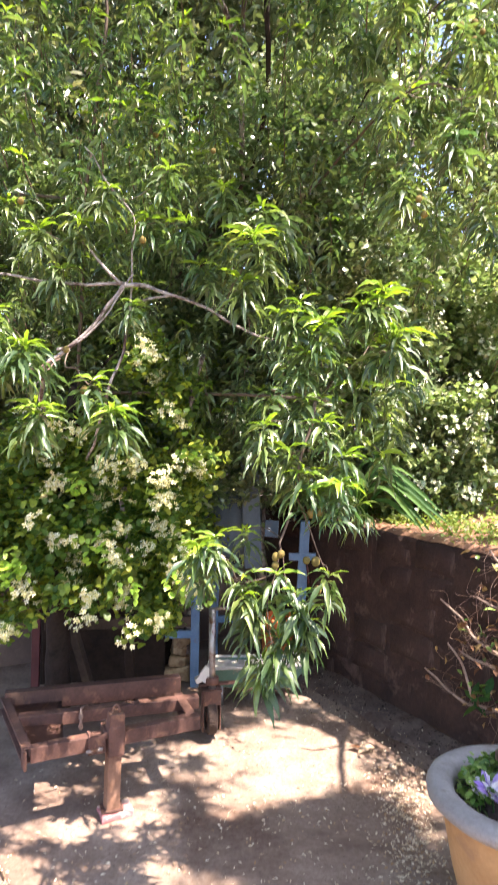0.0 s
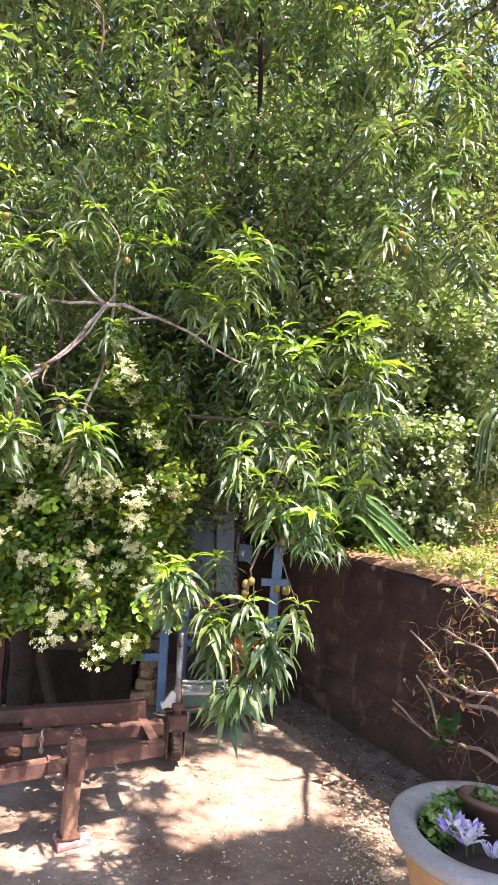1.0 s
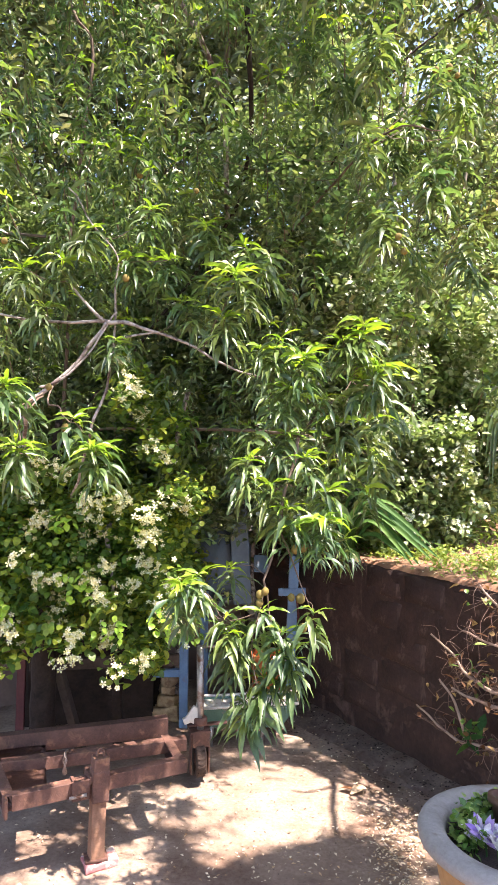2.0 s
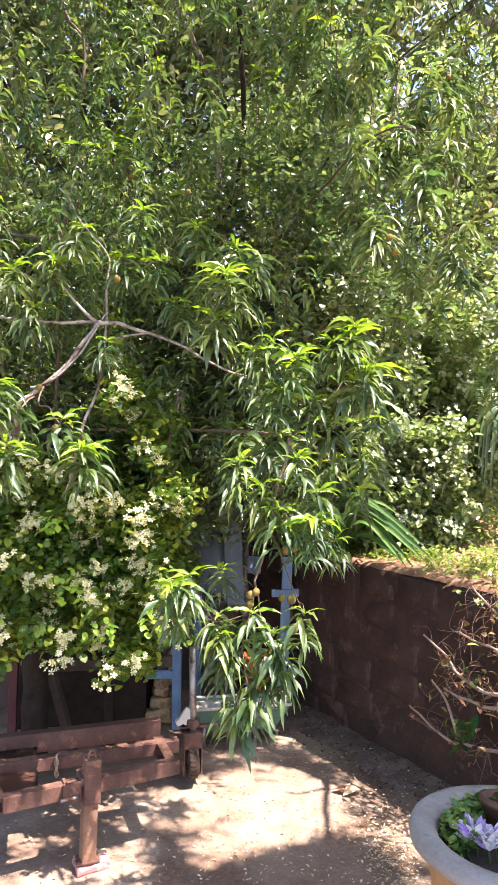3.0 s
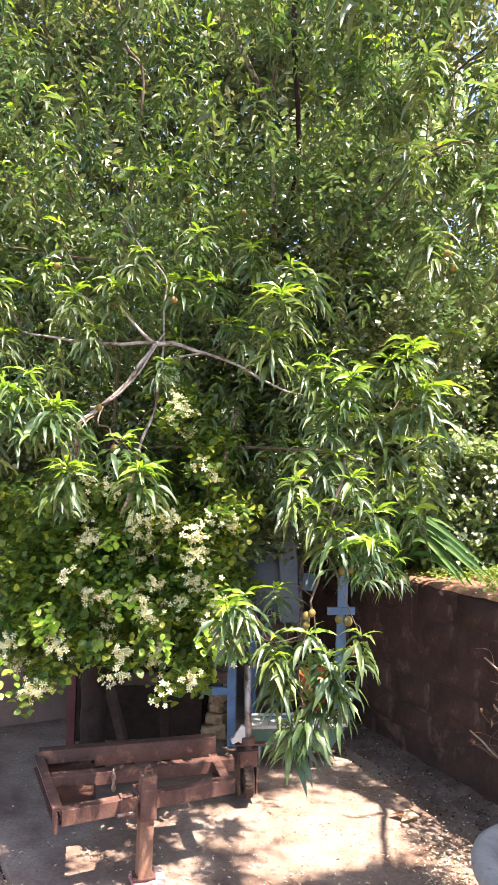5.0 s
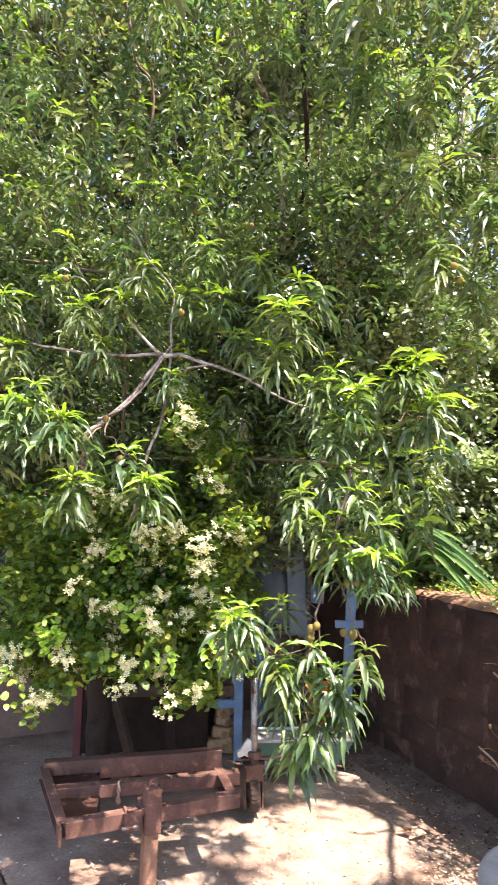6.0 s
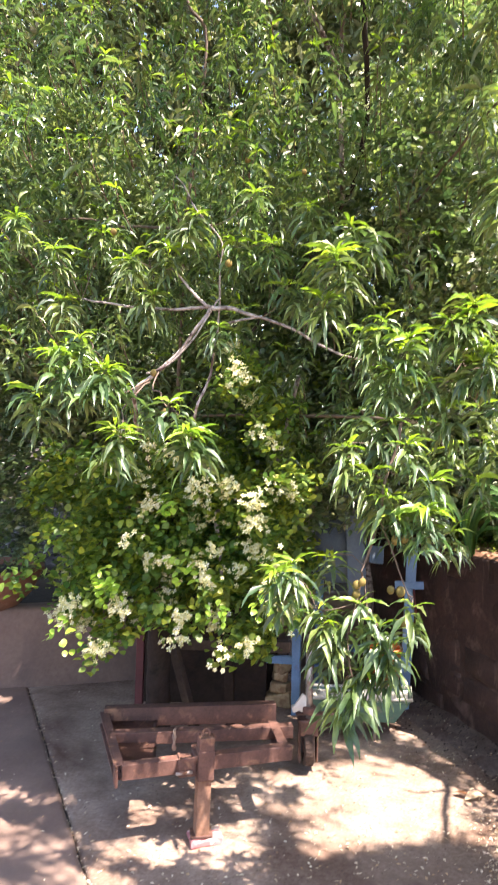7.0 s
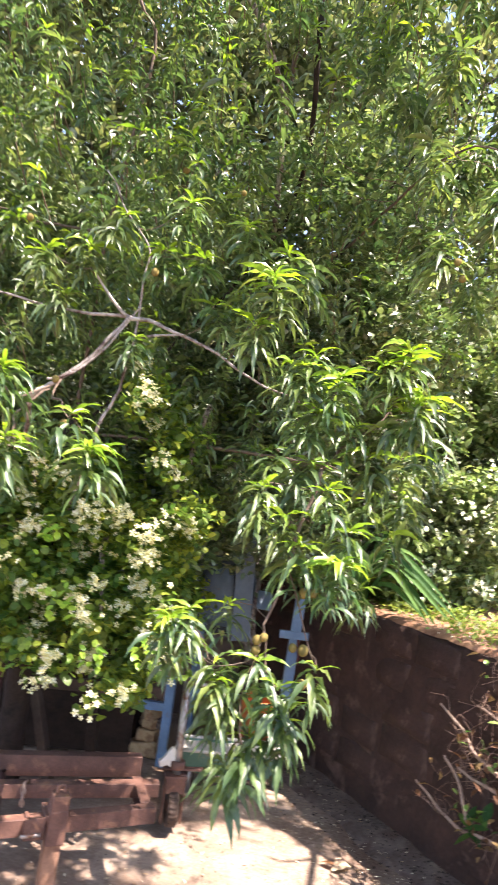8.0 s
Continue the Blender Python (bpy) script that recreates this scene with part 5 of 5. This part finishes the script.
def screen(c):
    x, y, z = c.T
    return (z < 4.9 - 0.35 * (x - 0.5) + 0.3 * np.sin(x * 4)) & (rng.uniform(0, 1, len(c)) < np.where(z > 3.4, 0.6, 1.0))


leafy_thing("terrace_shrub", (1.1, 4.05, 1.03), "sunlit dense shrub with pale flowers at the foot of the hedge", "shrub", M_HEDGE, 0.052, 22, 190, (0.78, 3.92, 1.08), (1.4, 4.2, 1.78), (0.09, 0.08, 0.09), None, 40,
            stems=(([(1.1, 4.05, 1.0), (1.08, 4.05, 1.25), (1.05, 4.05, 1.5)], 0.012),))
leafy_thing("tall_shrub", (1.3, 4.9, 1.1), "tall loose shrub with small bright leaves on the terrace", "shrub", M_HEDGE, 0.06, 22, 520, (0.5, 4.4, 2.2), (1.95, 5.4, 4.8), (0.13, 0.13, 0.13), screen, 60,
            stems=(([(1.3, 4.9, 1.0), (1.25, 4.9, 2.2), (1.1, 4.85, 3.4), (1.2, 4.8, 4.5)], 0.035), ([(1.3, 4.9, 1.6), (1.5, 4.95, 2.8), (1.7, 4.9, 4.0)], 0.025)))


def west(c):
    x, y, z = c.T
    return (z > 0.62 + 0.1 * np.sin(x * 7)) & ((y - 4.02) > 0.49 * (x + 2.02) + 0.22) & (z < 2.6 + 0.3 * np.sin(x * 3))


leafy_thing("garden_bush", (-2.2, 4.9, 0.44), "dark green shaded bush behind the low wall", "shrub", M_BACK, 0.055, 26, 1700, (-4.2, 4.4, 0.6), (0.3, 5.6, 2.9), (0.13, 0.13, 0.12), west, 0,
            stems=(([(-2.2, 4.9, 0.4), (-2.2, 4.85, 1.0), (-2.0, 4.8, 1.8)], 0.03),))


def tall(c):
    x, y, z = c.T
    return (z < 6.4 - 0.48 * np.clip(x + 0.2, 0, 4)) & (rng.uniform(0, 1, len(c)) < np.where(x > 0.6, 0.78, 1.0))


leafy_thing("background_tree", (-1.0, 6.3, 0.5), "tall leafy garden tree behind the yard", "tree", M_FARLEAF, 0.12, 28, 4500, (-5.0, 5.0, 1.6), (2.8, 7.4, 6.6), (0.26, 0.26, 0.24), tall, 0, 0.38,
            stems=(([(-1.0, 6.3, 0.45), (-0.95, 6.3, 1.8), (-0.8, 6.2, 3.2), (-0.7, 6.2, 5.0)], 0.11), ([(-0.95, 6.3, 2.0), (-1.8, 6.1, 3.2), (-2.4, 6.0, 4.4)], 0.06), ([(-0.9, 6.3, 2.4), (0.0, 6.2, 3.4), (0.6, 6.1, 4.2)], 0.05)))
for base, w in (((5.5, 16.0, 1.8), 2.6), ((9.0, 19.0, 2.0), 3.0), ((3.0, 21.0, 2.0), 2.6)):
    b = np.array(base)
    leafy_thing("far_tree", base, "distant garden tree beyond the terrace", "tree", M_FARLEAF, 0.3, 22, 150, b + (-w, -w, 0.2), b + (w, w, 3.4), (0.6, 0.6, 0.5), None, 0, 0.5,
                stems=(([base, tuple(b + (0.1, 0, 1.5)), tuple(b + (0.2, 0, 3.0))], 0.14),))


# ---- planting in and by the pots ----
rng = np.random.default_rng(51)
herb = empty("bedding_plant", POT + Vector((-0.04, 0.1, 0.41)), "low leafy green bedding plants filling the planter", "plant")
a, r = rng.uniform(0.2, 3.5, 520), 0.2 * np.sqrt(rng.uniform(0.35, 1.0, 520))
pts = np.stack([POT.x + np.cos(a) * r, POT.y + np.sin(a) * r, 0.445 + rng.uniform(0, 0.075, 520)], -1)
tagged(part_mesh("foliage", mesh_from("foliage", [small_leaves(pts, rng, 0.028, 0.8, 0, 3)]), (M_HERB,), herb), kind="stuff")
bm = bmesh.new()
for k in range(24):
    p = Vector(pts[k * 9])
    tube([(p.x, p.y, 0.405), (p.x + 0.004, p.y, (0.405 + p.z) / 2), tuple(p)], 0.0015, 4, bm, False)
tagged(part("stalk", bm, M_STRAP, herb), kind="stuff")
for n, (dx, dy, dz, s) in enumerate(((-0.125, -0.045, 0.485, 1.0), (-0.1, -0.075, 0.475, 0.95), (-0.145, -0.02, 0.47, 0.8), (-0.075, -0.06, 0.49, 0.75), (-0.03, -0.1, 0.455, 0.7))):
    p = np.array([POT.x + dx, POT.y + dy, dz])
    flower = empty("flower", p - np.array([0, 0, dz - 0.405]), "lilac and white flower in the planter", "flower", "flowers in the planter")
    part("stalk", tube([(p[0], p[1], 0.4), (p[0] + 0.004, p[1], (0.4 + dz) / 2), tuple(p)], 0.0028, 6), M_STRAP, flower, smooth=True)
    for k in range(15):
        b = p + np.array([math.cos(k * 2.4), math.sin(k * 2.4), 0]) * 0.007
        up = 1.35 - 0.06 * k + rng.normal(0, 0.1)
        v, q, t, _ = leaf_arrays(b[None], np.array([k * 2.4 + rng.normal(0, 0.2)]), np.array([up]), np.array([rng.uniform(-0.2, 0.45)]), np.array([0.07 * s * rng.uniform(0.75, 1.1)]), np.array([0.022 * s]), np.array([rng.normal(0, 0.4)]), 6, 0.5, 1.25, 0.2, rng)
        part_mesh("petal", mesh_from("petal", [(v, q, t, 0)]), M_PALE if k % 3 else M_LILAC, flower)

shrub = empty("dry_shrub", (1.27, 2.72, 0), "half-dead twiggy shrub with a few green and brown leaves", "shrub")


def twig(points, r0, r1, seed):
    pts = curve(points, 5, 0.012, seed)
    part("branch", tube(pts, [r0 + (r1 - r0) * k / (len(pts) - 1) for k in range(len(pts))], 7), M_TWIG, shrub, smooth=True)
    return pts


mains = [
    [(1.27, 2.72, -0.02), (1.27, 2.72, 0.25), (1.22, 2.79, 0.36), (1.12, 2.96, 0.34), (1.05, 3.07, 0.32), (0.97, 3.19, 0.35), (0.9, 3.3, 0.4)],
    [(1.27, 2.72, 0.2), (1.26, 2.73, 0.5), (1.22, 2.79, 0.61), (1.15, 2.9, 0.6), (1.09, 3.0, 0.61), (1.05, 3.06, 0.64), (1.02, 3.12, 0.7), (0.95, 3.23, 0.76)],
    [(1.27, 2.72, 0.3), (1.22, 2.79, 0.55), (1.14, 2.92, 0.53), (1.07, 3.03, 0.53), (1.02, 3.12, 0.545)],
    [(1.06, 3.06, 0.34), (1.04, 3.09, 0.43), (1.0, 3.14, 0.52), (0.98, 3.19, 0.56)],
    [(1.27, 2.72, 0.4), (1.26, 2.72, 0.8), (1.2, 2.82, 0.93), (1.16, 2.88, 0.95), (1.1, 2.99, 1.04)],
    [(1.27, 2.72, 0.3), (1.25, 2.74, 0.6), (1.18, 2.85, 0.78), (1.1, 2.97, 0.8), (1.05, 3.05, 0.82)],
    [(1.27, 2.71, 0.3), (1.3, 2.64, 0.7), (1.28, 2.66, 0.95), (1.2, 2.8, 1.1)],
]
ends = []
for n, pts in enumerate(mains):
    c = twig(pts, 0.0115 if n < 3 else 0.0075, 0.0042, n)
    ends += [p for p in c[9:] if p.x > 1.02 or rng.uniform() < 0.3]
bm = bmesh.new()
tips = []
for k in range(260):
    a = ends[int(rng.integers(0, len(ends)))]
    way = Vector((rng.normal(-0.1, 0.45), rng.normal(0.1, 0.5), rng.normal(0.2, 0.45))).normalized()
    length = rng.uniform(0.04, 0.15)
    b = a + way * length * 0.5 + Vector(rng.normal(0, 0.014, 3))
    e = a + way * length * 0.9 + Vector(rng.normal(0, 0.03, 3))
    tube(curve([a, b, e], 3, 0.004, k), [0.0015 - 0.00012 * n for n in range(7)], 4, bm, False)
    tips.append(e)
tagged(part("fine_twig", bm, M_DRYTWIG, shrub), kind="stuff")
tp = np.array([tuple(p) for p in tips])
hearts = tp[rng.permutation(len(tp))[:9]]
tp = tp[np.argsort(np.min(np.linalg.norm(tp[:, None] - hearts[None], axis=2), axis=1))[:220]]
for n, k in enumerate(rng.permutation(len(tp))[:150]):
    v, q, t, _ = leaf_arrays(tp[k][None], rng.uniform(0, 6.28, 1), rng.normal(0.1, 0.5, 1), rng.uniform(0.3, 1.2, 1), rng.uniform(0.028, 0.062, 1), rng.uniform(0.012, 0.024, 1), rng.normal(0, 0.5, 1), 4, 0.4, 0.8, 0.2, rng)
    part_mesh("leaf", mesh_from("leaf", [(v, q, t, 0)]), M_DRYLEAF if n % 5 else M_HERB, shrub)
k = np.repeat([[1.06, 3.04, 0.34], [1.1, 2.96, 0.4]], 5, 0) + rng.normal(0, 0.012, (10, 3))
for p in k:
    v, q, t, _ = leaf_arrays(p[None], rng.uniform(0, 6.28, 1), rng.normal(0.5, 0.5, 1), rng.uniform(0.2, 0.7, 1), rng.uniform(0.07, 0.1, 1), rng.uniform(0.032, 0.042, 1), rng.normal(0, 0.4, 1), 5, 0.2, 0.8, 0.05, rng)
    part_mesh("leaf", mesh_from("leaf", [(v, q, t, 0)]), M_STRAP, shrub, "broad fresh green leaf")
p = np.array([[1.115, 2.95, 0.96]])
v, q, t, _ = leaf_arrays(np.repeat(p, 5, 0), np.arange(5) * 1.257, np.full(5, 1.15), np.full(5, 0.35), np.full(5, 0.042), np.full(5, 0.016), np.zeros(5), 4, -0.2, 0.9, 0, rng)
part_mesh("blossom", mesh_from("blossom", [(v, q, t, 0)]), M_PETAL, shrub, "single white blossom")

strap = empty("strap_leaf_plant", (0.66, 3.87, 1.0), "clump of long strap-shaped green leaves on the wall top", "plant")


def ribbon(points, width, fold=0.25, tilt=0.0):
    """A long strap leaf along the points: channelled, pointed at its end."""
    c = curve(points, 6)
    verts, faces, n = [], [], len(c)
    for k, p in enumerate(c):
        s = k / (n - 1)
        way = (c[min(k + 1, n - 1)] - c[max(k - 1, 0)]).normalized()
        side = way.cross(Vector((tilt, -0.6, 1.0))).normalized()
        up = side.cross(way)
        w = width * 0.5 * (0.55 + 0.45 * math.sin(math.pi * min(1, s * 1.1))) * (1.0 if s < 0.7 else 1.0 - ((s - 0.7) / 0.3) ** 2 * 0.97)
        for off in (-1, -0.5, 0, 0.5, 1):
            verts.append(p + side * w * off + up * w * fold * abs(off))
        if k:
            a = 5 * (k - 1)
            faces += [(a + j, a + j + 1, a + j + 6, a + j + 5) for j in range(4)]
    me = bpy.data.meshes.new("leaf")
    me.from_pydata(verts, [], faces)
    me.update()
    me.shade_smooth()
    return me


for pts, width, tilt in (
    ([(0.66, 3.86, 1.0), (0.66, 3.82, 1.18), (0.74, 3.78, 1.31), (0.87, 3.73, 1.25), (1.0, 3.68, 1.14), (1.1, 3.62, 1.055)], 0.062, -0.5),
    ([(0.66, 3.85, 1.0), (0.68, 3.8, 1.2), (0.77, 3.76, 1.28), (0.88, 3.7, 1.21), (0.98, 3.65, 1.12), (1.06, 3.6, 1.045)], 0.055, -0.4),
    ([(0.66, 3.85, 1.0), (0.67, 3.82, 1.2), (0.73, 3.8, 1.34), (0.84, 3.77, 1.31), (0.98, 3.73, 1.2), (1.1, 3.68, 1.09)], 0.05, -0.5),
    ([(0.66, 3.85, 1.0), (0.69, 3.8, 1.13), (0.78, 3.75, 1.16), (0.87, 3.68, 1.1), (0.95, 3.62, 1.035)], 0.055, -0.4),
    ([(0.65, 3.87, 1.0), (0.62, 3.84, 1.25), (0.67, 3.8, 1.38), (0.78, 3.77, 1.36), (0.9, 3.72, 1.27)], 0.05, -0.4),
    ([(0.65, 3.87, 1.0), (0.64, 3.86, 1.2), (0.72, 3.84, 1.33), (0.85, 3.82, 1.34), (0.97, 3.8, 1.27)], 0.045, -0.3),
    ([(0.65, 3.9, 1.0), (0.6, 3.88, 1.18), (0.52, 3.84, 1.26), (0.45, 3.8, 1.2)], 0.045, -0.2),
    ([(0.67, 3.92, 1.0), (0.7, 3.98, 1.25), (0.78, 4.02, 1.42), (0.88, 4.05, 1.46)], 0.05, 0.1),
):
    part_mesh("leaf", ribbon(pts, width * 0.7, 0.6, tilt), M_STRAP, strap)
    k = width * 9 % 0.05
    if len(pts) > 5:
        part_mesh("leaf", ribbon([pts[0]] + [(x + 0.045 - k, y - 0.03, z - 0.045 * n + k) for n, (x, y, z) in enumerate(pts[1:-1], 1)], width * 0.55, 0.5, tilt - 0.15), M_STRAP, strap)

dracaena = empty("dracaena_plant", (1.79, 4.0, 1.0), "tall leafy plant with long hanging strap leaves on the terrace", "plant")
part("stalk", tube(curve([(1.79, 4.0, 0.98), (1.77, 4.0, 1.4), (1.78, 4.0, 1.85)], 4), 0.02, 8), M_TWIGBARK, dracaena, smooth=True)
for n in range(19):
    a = 2.1 + 0.42 * n + rng.normal(0, 0.1)
    r, z = rng.uniform(0.2, 0.36), 1.85 - 0.03 * (n % 5)
    c, s = math.cos(a), math.sin(a)
    drop = rng.uniform(0.1, 0.42)
    pts = [(1.78, 4.0, z), (1.78 + 0.45 * r * c, 4.0 + 0.45 * r * s, z + 0.14), (1.78 + 0.85 * r * c, 4.0 + 0.85 * r * s, z + 0.06), (1.78 + r * c, 4.0 + r * s, z - drop)]
    part_mesh("leaf", ribbon(pts, 0.03, 0.5, 0.1), M_PEACH, dracaena)

# plant in the clay bowl on the low wall
bowl_plant = empty("bowl_plant", (-2.3, 4.04, 0.72), "green plant with pale flowers in the clay bowl", "plant")
pts, _ = clumps(rng, 30, (-2.5, 3.85, 0.76), (-2.05, 4.2, 1.2), 24, (0.09, 0.09, 0.09))
tagged(part_mesh("foliage", mesh_from("foliage", [small_leaves(pts, rng, 0.045, 0.6, 0, 2), star_flowers(pts[::60] + (0, -0.05, 0.02), rng, 0.014, 1)]), (M_BACK, M_PETAL), bowl_plant), kind="stuff")
part("stalk", tube(curve([(-2.3, 4.04, 0.7), (-2.28, 4.02, 0.9), (-2.25, 4.0, 1.15)], 4), 0.008, 6), M_BARK, bowl_plant, smooth=True)

# ---- litter and weeds ----
rng = np.random.default_rng(61)


def litter(name, pts, sizes, mats, label, ratio=0.5):
    n = len(pts)
    v, q, t, _ = leaf_arrays(pts, rng.uniform(0, 6.28, n), rng.uniform(0.0, 0.35, n), rng.uniform(0.0, 1.0, n), sizes, sizes * ratio * rng.uniform(0.6, 1.2, n), rng.normal(0, 0.25, n), 2, 0.2, 0.8, 0, rng)
    return tagged(part_mesh(name, mesh_from(name, [(v, q, t, 0)]), mats, None), label, "leaf litter", kind="stuff")


def floor_points(n, cx, cy, sx, sy, z=0.005):
    p = np.stack([rng.normal(cx, sx, n), rng.normal(cy, sy, n), np.full(n, z)], -1)
    w = (p[:, 0] - WALL_P.x) * WALL_N.x + (p[:, 1] - WALL_P.y) * WALL_N.y
    return p[w < -0.02]


a = rng.uniform(0, 1, 1000)
heap = np.stack([0.62 + 0.12 * a + rng.normal(0, 0.07, 1000), 2.2 + 0.85 * a + rng.normal(0, 0.1, 1000), rng.uniform(0.004, 0.016, 1000)], -1)
pts = np.concatenate([heap, floor_points(500, 0.3, 2.5, 0.5, 0.4), floor_points(260, -0.45, 2.5, 0.45, 0.3), floor_points(200, 0.5, 3.6, 0.35, 0.4), floor_points(90, -1.6, 3.2, 0.5, 0.6, 0.01)])
litter("leaf_litter", pts, rng.uniform(0.008, 0.022, len(pts)), (M_LITTER,), "pale dry leaves and petals scattered on the floor")
grit = floor_points(1500, 0.1, 2.75, 0.75, 0.45, 0.003)
litter("floor_grit", grit, rng.uniform(0.004, 0.011, len(grit)), (M_TWIGBARK,), "small dark crumbs of soil and bark on the floor", 0.7)
c = rng.uniform(-0.2, 3.0, 420)
crumbs = np.stack([JOINT_A.x + JOINT_U.x * c + rng.normal(0, 0.009, 420), JOINT_A.y + JOINT_U.y * c + rng.normal(0, 0.009, 420), rng.uniform(0.0, 0.008, 420)], -1)
litter("joint_litter", crumbs, rng.uniform(0.006, 0.014, 420), (M_LITTER,), "dry crumbs and dirt caught in the paving joint")
b = rng.uniform(-1.5, 1.6, 700)
edge = np.stack([WALL_P.x + WALL_U.x * b - WALL_N.x * np.abs(rng.normal(0.03, 0.05, 700)), WALL_P.y + WALL_U.y * b - WALL_N.y * np.abs(rng.normal(0.03, 0.05, 700)), rng.uniform(0.004, 0.02, 700)], -1)
litter("wall_litter", edge, rng.uniform(0.008, 0.022, 700), (M_LITTER,), "dry leaf debris along the foot of the retaining wall")
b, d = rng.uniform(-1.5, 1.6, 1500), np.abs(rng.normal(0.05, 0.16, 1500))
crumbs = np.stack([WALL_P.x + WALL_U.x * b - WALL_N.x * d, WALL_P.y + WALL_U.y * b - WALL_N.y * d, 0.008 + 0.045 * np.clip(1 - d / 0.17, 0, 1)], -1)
litter("wall_crumbs", crumbs, rng.uniform(0.006, 0.02, 1500), (M_SHADEBARK_CRUMB,), "dark rotted leaves and soil crumbs by the retaining wall", 0.7)
b, d = rng.uniform(-1.4, 1.6, 380), rng.uniform(0.04, 0.34, 380)
rim = np.stack([WALL_P.x + WALL_U.x * b - WALL_N.x * d, WALL_P.y + WALL_U.y * b - WALL_N.y * d, 0.014 + 0.04 * np.clip(1 - d / 0.17, 0, 1)], -1)
litter("petal_litter", rim, rng.uniform(0.006, 0.014, 380), (M_LITTER,), "small pale petals fallen on the cement fillet", 0.7)
b, d = rng.uniform(-1.5, 2.2, 1000), 0.015 + 3.4 * rng.uniform(0, 1, 1000) ** 2.0
top = np.stack([WALL_P.x + WALL_U.x * b + WALL_N.x * d, WALL_P.y + WALL_U.y * b + WALL_N.y * d, 1.03 + 0.055 * np.maximum(0, d - 0.2) - 0.02 * (d < 0.04) + rng.uniform(0, 0.012, 1000)], -1)
litter("terrace_litter", top, rng.uniform(0.012, 0.04, 1000), (M_LITTER,), "fallen dry leaves on the soil terrace")
b, d = rng.uniform(-1.2, 2.0, 330), 0.13 + 2.8 * rng.uniform(0, 1, 330) ** 1.35
w = np.stack([WALL_P.x + WALL_U.x * b + WALL_N.x * d, WALL_P.y + WALL_U.y * b + WALL_N.y * d, 1.0 + 0.055 * np.maximum(0, d - 0.2)], -1)
tall_ = np.repeat(rng.uniform(0.03, 0.26, 330) * np.clip(d, 0.3, 1.0), 60)
w = np.repeat(w, 60, 0) + rng.normal(0, (0.07, 0.07, 0.0), (330 * 60, 3))
w[:, 2] += 0.02
w[:, 2] += tall_ * rng.uniform(0, 1, len(w)) ** 0.8
tagged(part_mesh("weeds", mesh_from("weeds", [small_leaves(w, rng, 0.032, 0.55, 0, 2), star_flowers(w[::160] + (0, -0.01, 0.03), rng, 0.014, 1)]), (M_WEED, M_PETAL), None), "yellowish-green weeds growing on the terrace", "weeds", kind="stuff")
ll = empty("fallen_leaf", (0.57, 3.22, 0.005), "large curled yellow-brown leaf on the floor", "leaf", "large fallen leaves")
for n, (x, y, yaw, s) in enumerate(((0.57, 3.21, 0.5, 0.11), (0.6, 3.23, 2.8, 0.09))):
    v, q, t, _ = leaf_arrays(np.array([[x, y, 0.008]]), np.array([yaw]), np.array([0.5]), np.array([1.1]), np.array([s]), np.array([s * 0.42]), np.array([0.2]), 6, 0.35, 0.8, 0.1, rng)
    part_mesh("blade", mesh_from("blade", [(v, q, t, 0)]), M_DRYLEAF if n else M_LITTER, ll)


# ---- blocks of the retaining wall ----
rng = np.random.default_rng(71)


def block_mesh(n):
    bm = box(bmesh.new(), (0.34, 0.05, 0.17), Matrix.Identity(4), 0.014, 1)
    bmesh.ops.subdivide_edges(bm, edges=[e for e in bm.edges if e.calc_length() > 0.1], cuts=2, use_grid_fill=True)
    for v in bm.verts:
        v.co += Vector(noise.noise_vector(v.co * 6 + Vector((n * 3.7, 0, 0)))) * 0.013
    me = bpy.data.meshes.new("block")
    bm.to_mesh(me)
    bm.free()
    me.shade_smooth()
    return me


BLOCKS = [block_mesh(n) for n in range(7)]
WALL_YAW = math.degrees(math.atan2(WALL_U.y, WALL_U.x))
for row in range(6):
    a = -1.5 + (0.19 if row % 2 else 0.0)
    while a < 2.0:
        long = rng.uniform(0.75, 1.12)
        p = WALL_P + WALL_U * (a + 0.17 * long) + WALL_N * rng.uniform(0.02, 0.029)
        m = pose(p.x, p.y, 0.072 + 0.168 * row + rng.normal(0, 0.006), 0, rng.normal(0, 1.2), WALL_YAW + rng.normal(0, 1.0)) @ Matrix.Diagonal((long, 1, rng.uniform(0.88, 1.0), 1))
        if rng.uniform() < 0.86:
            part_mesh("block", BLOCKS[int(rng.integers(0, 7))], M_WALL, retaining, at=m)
        a += 0.36 * long
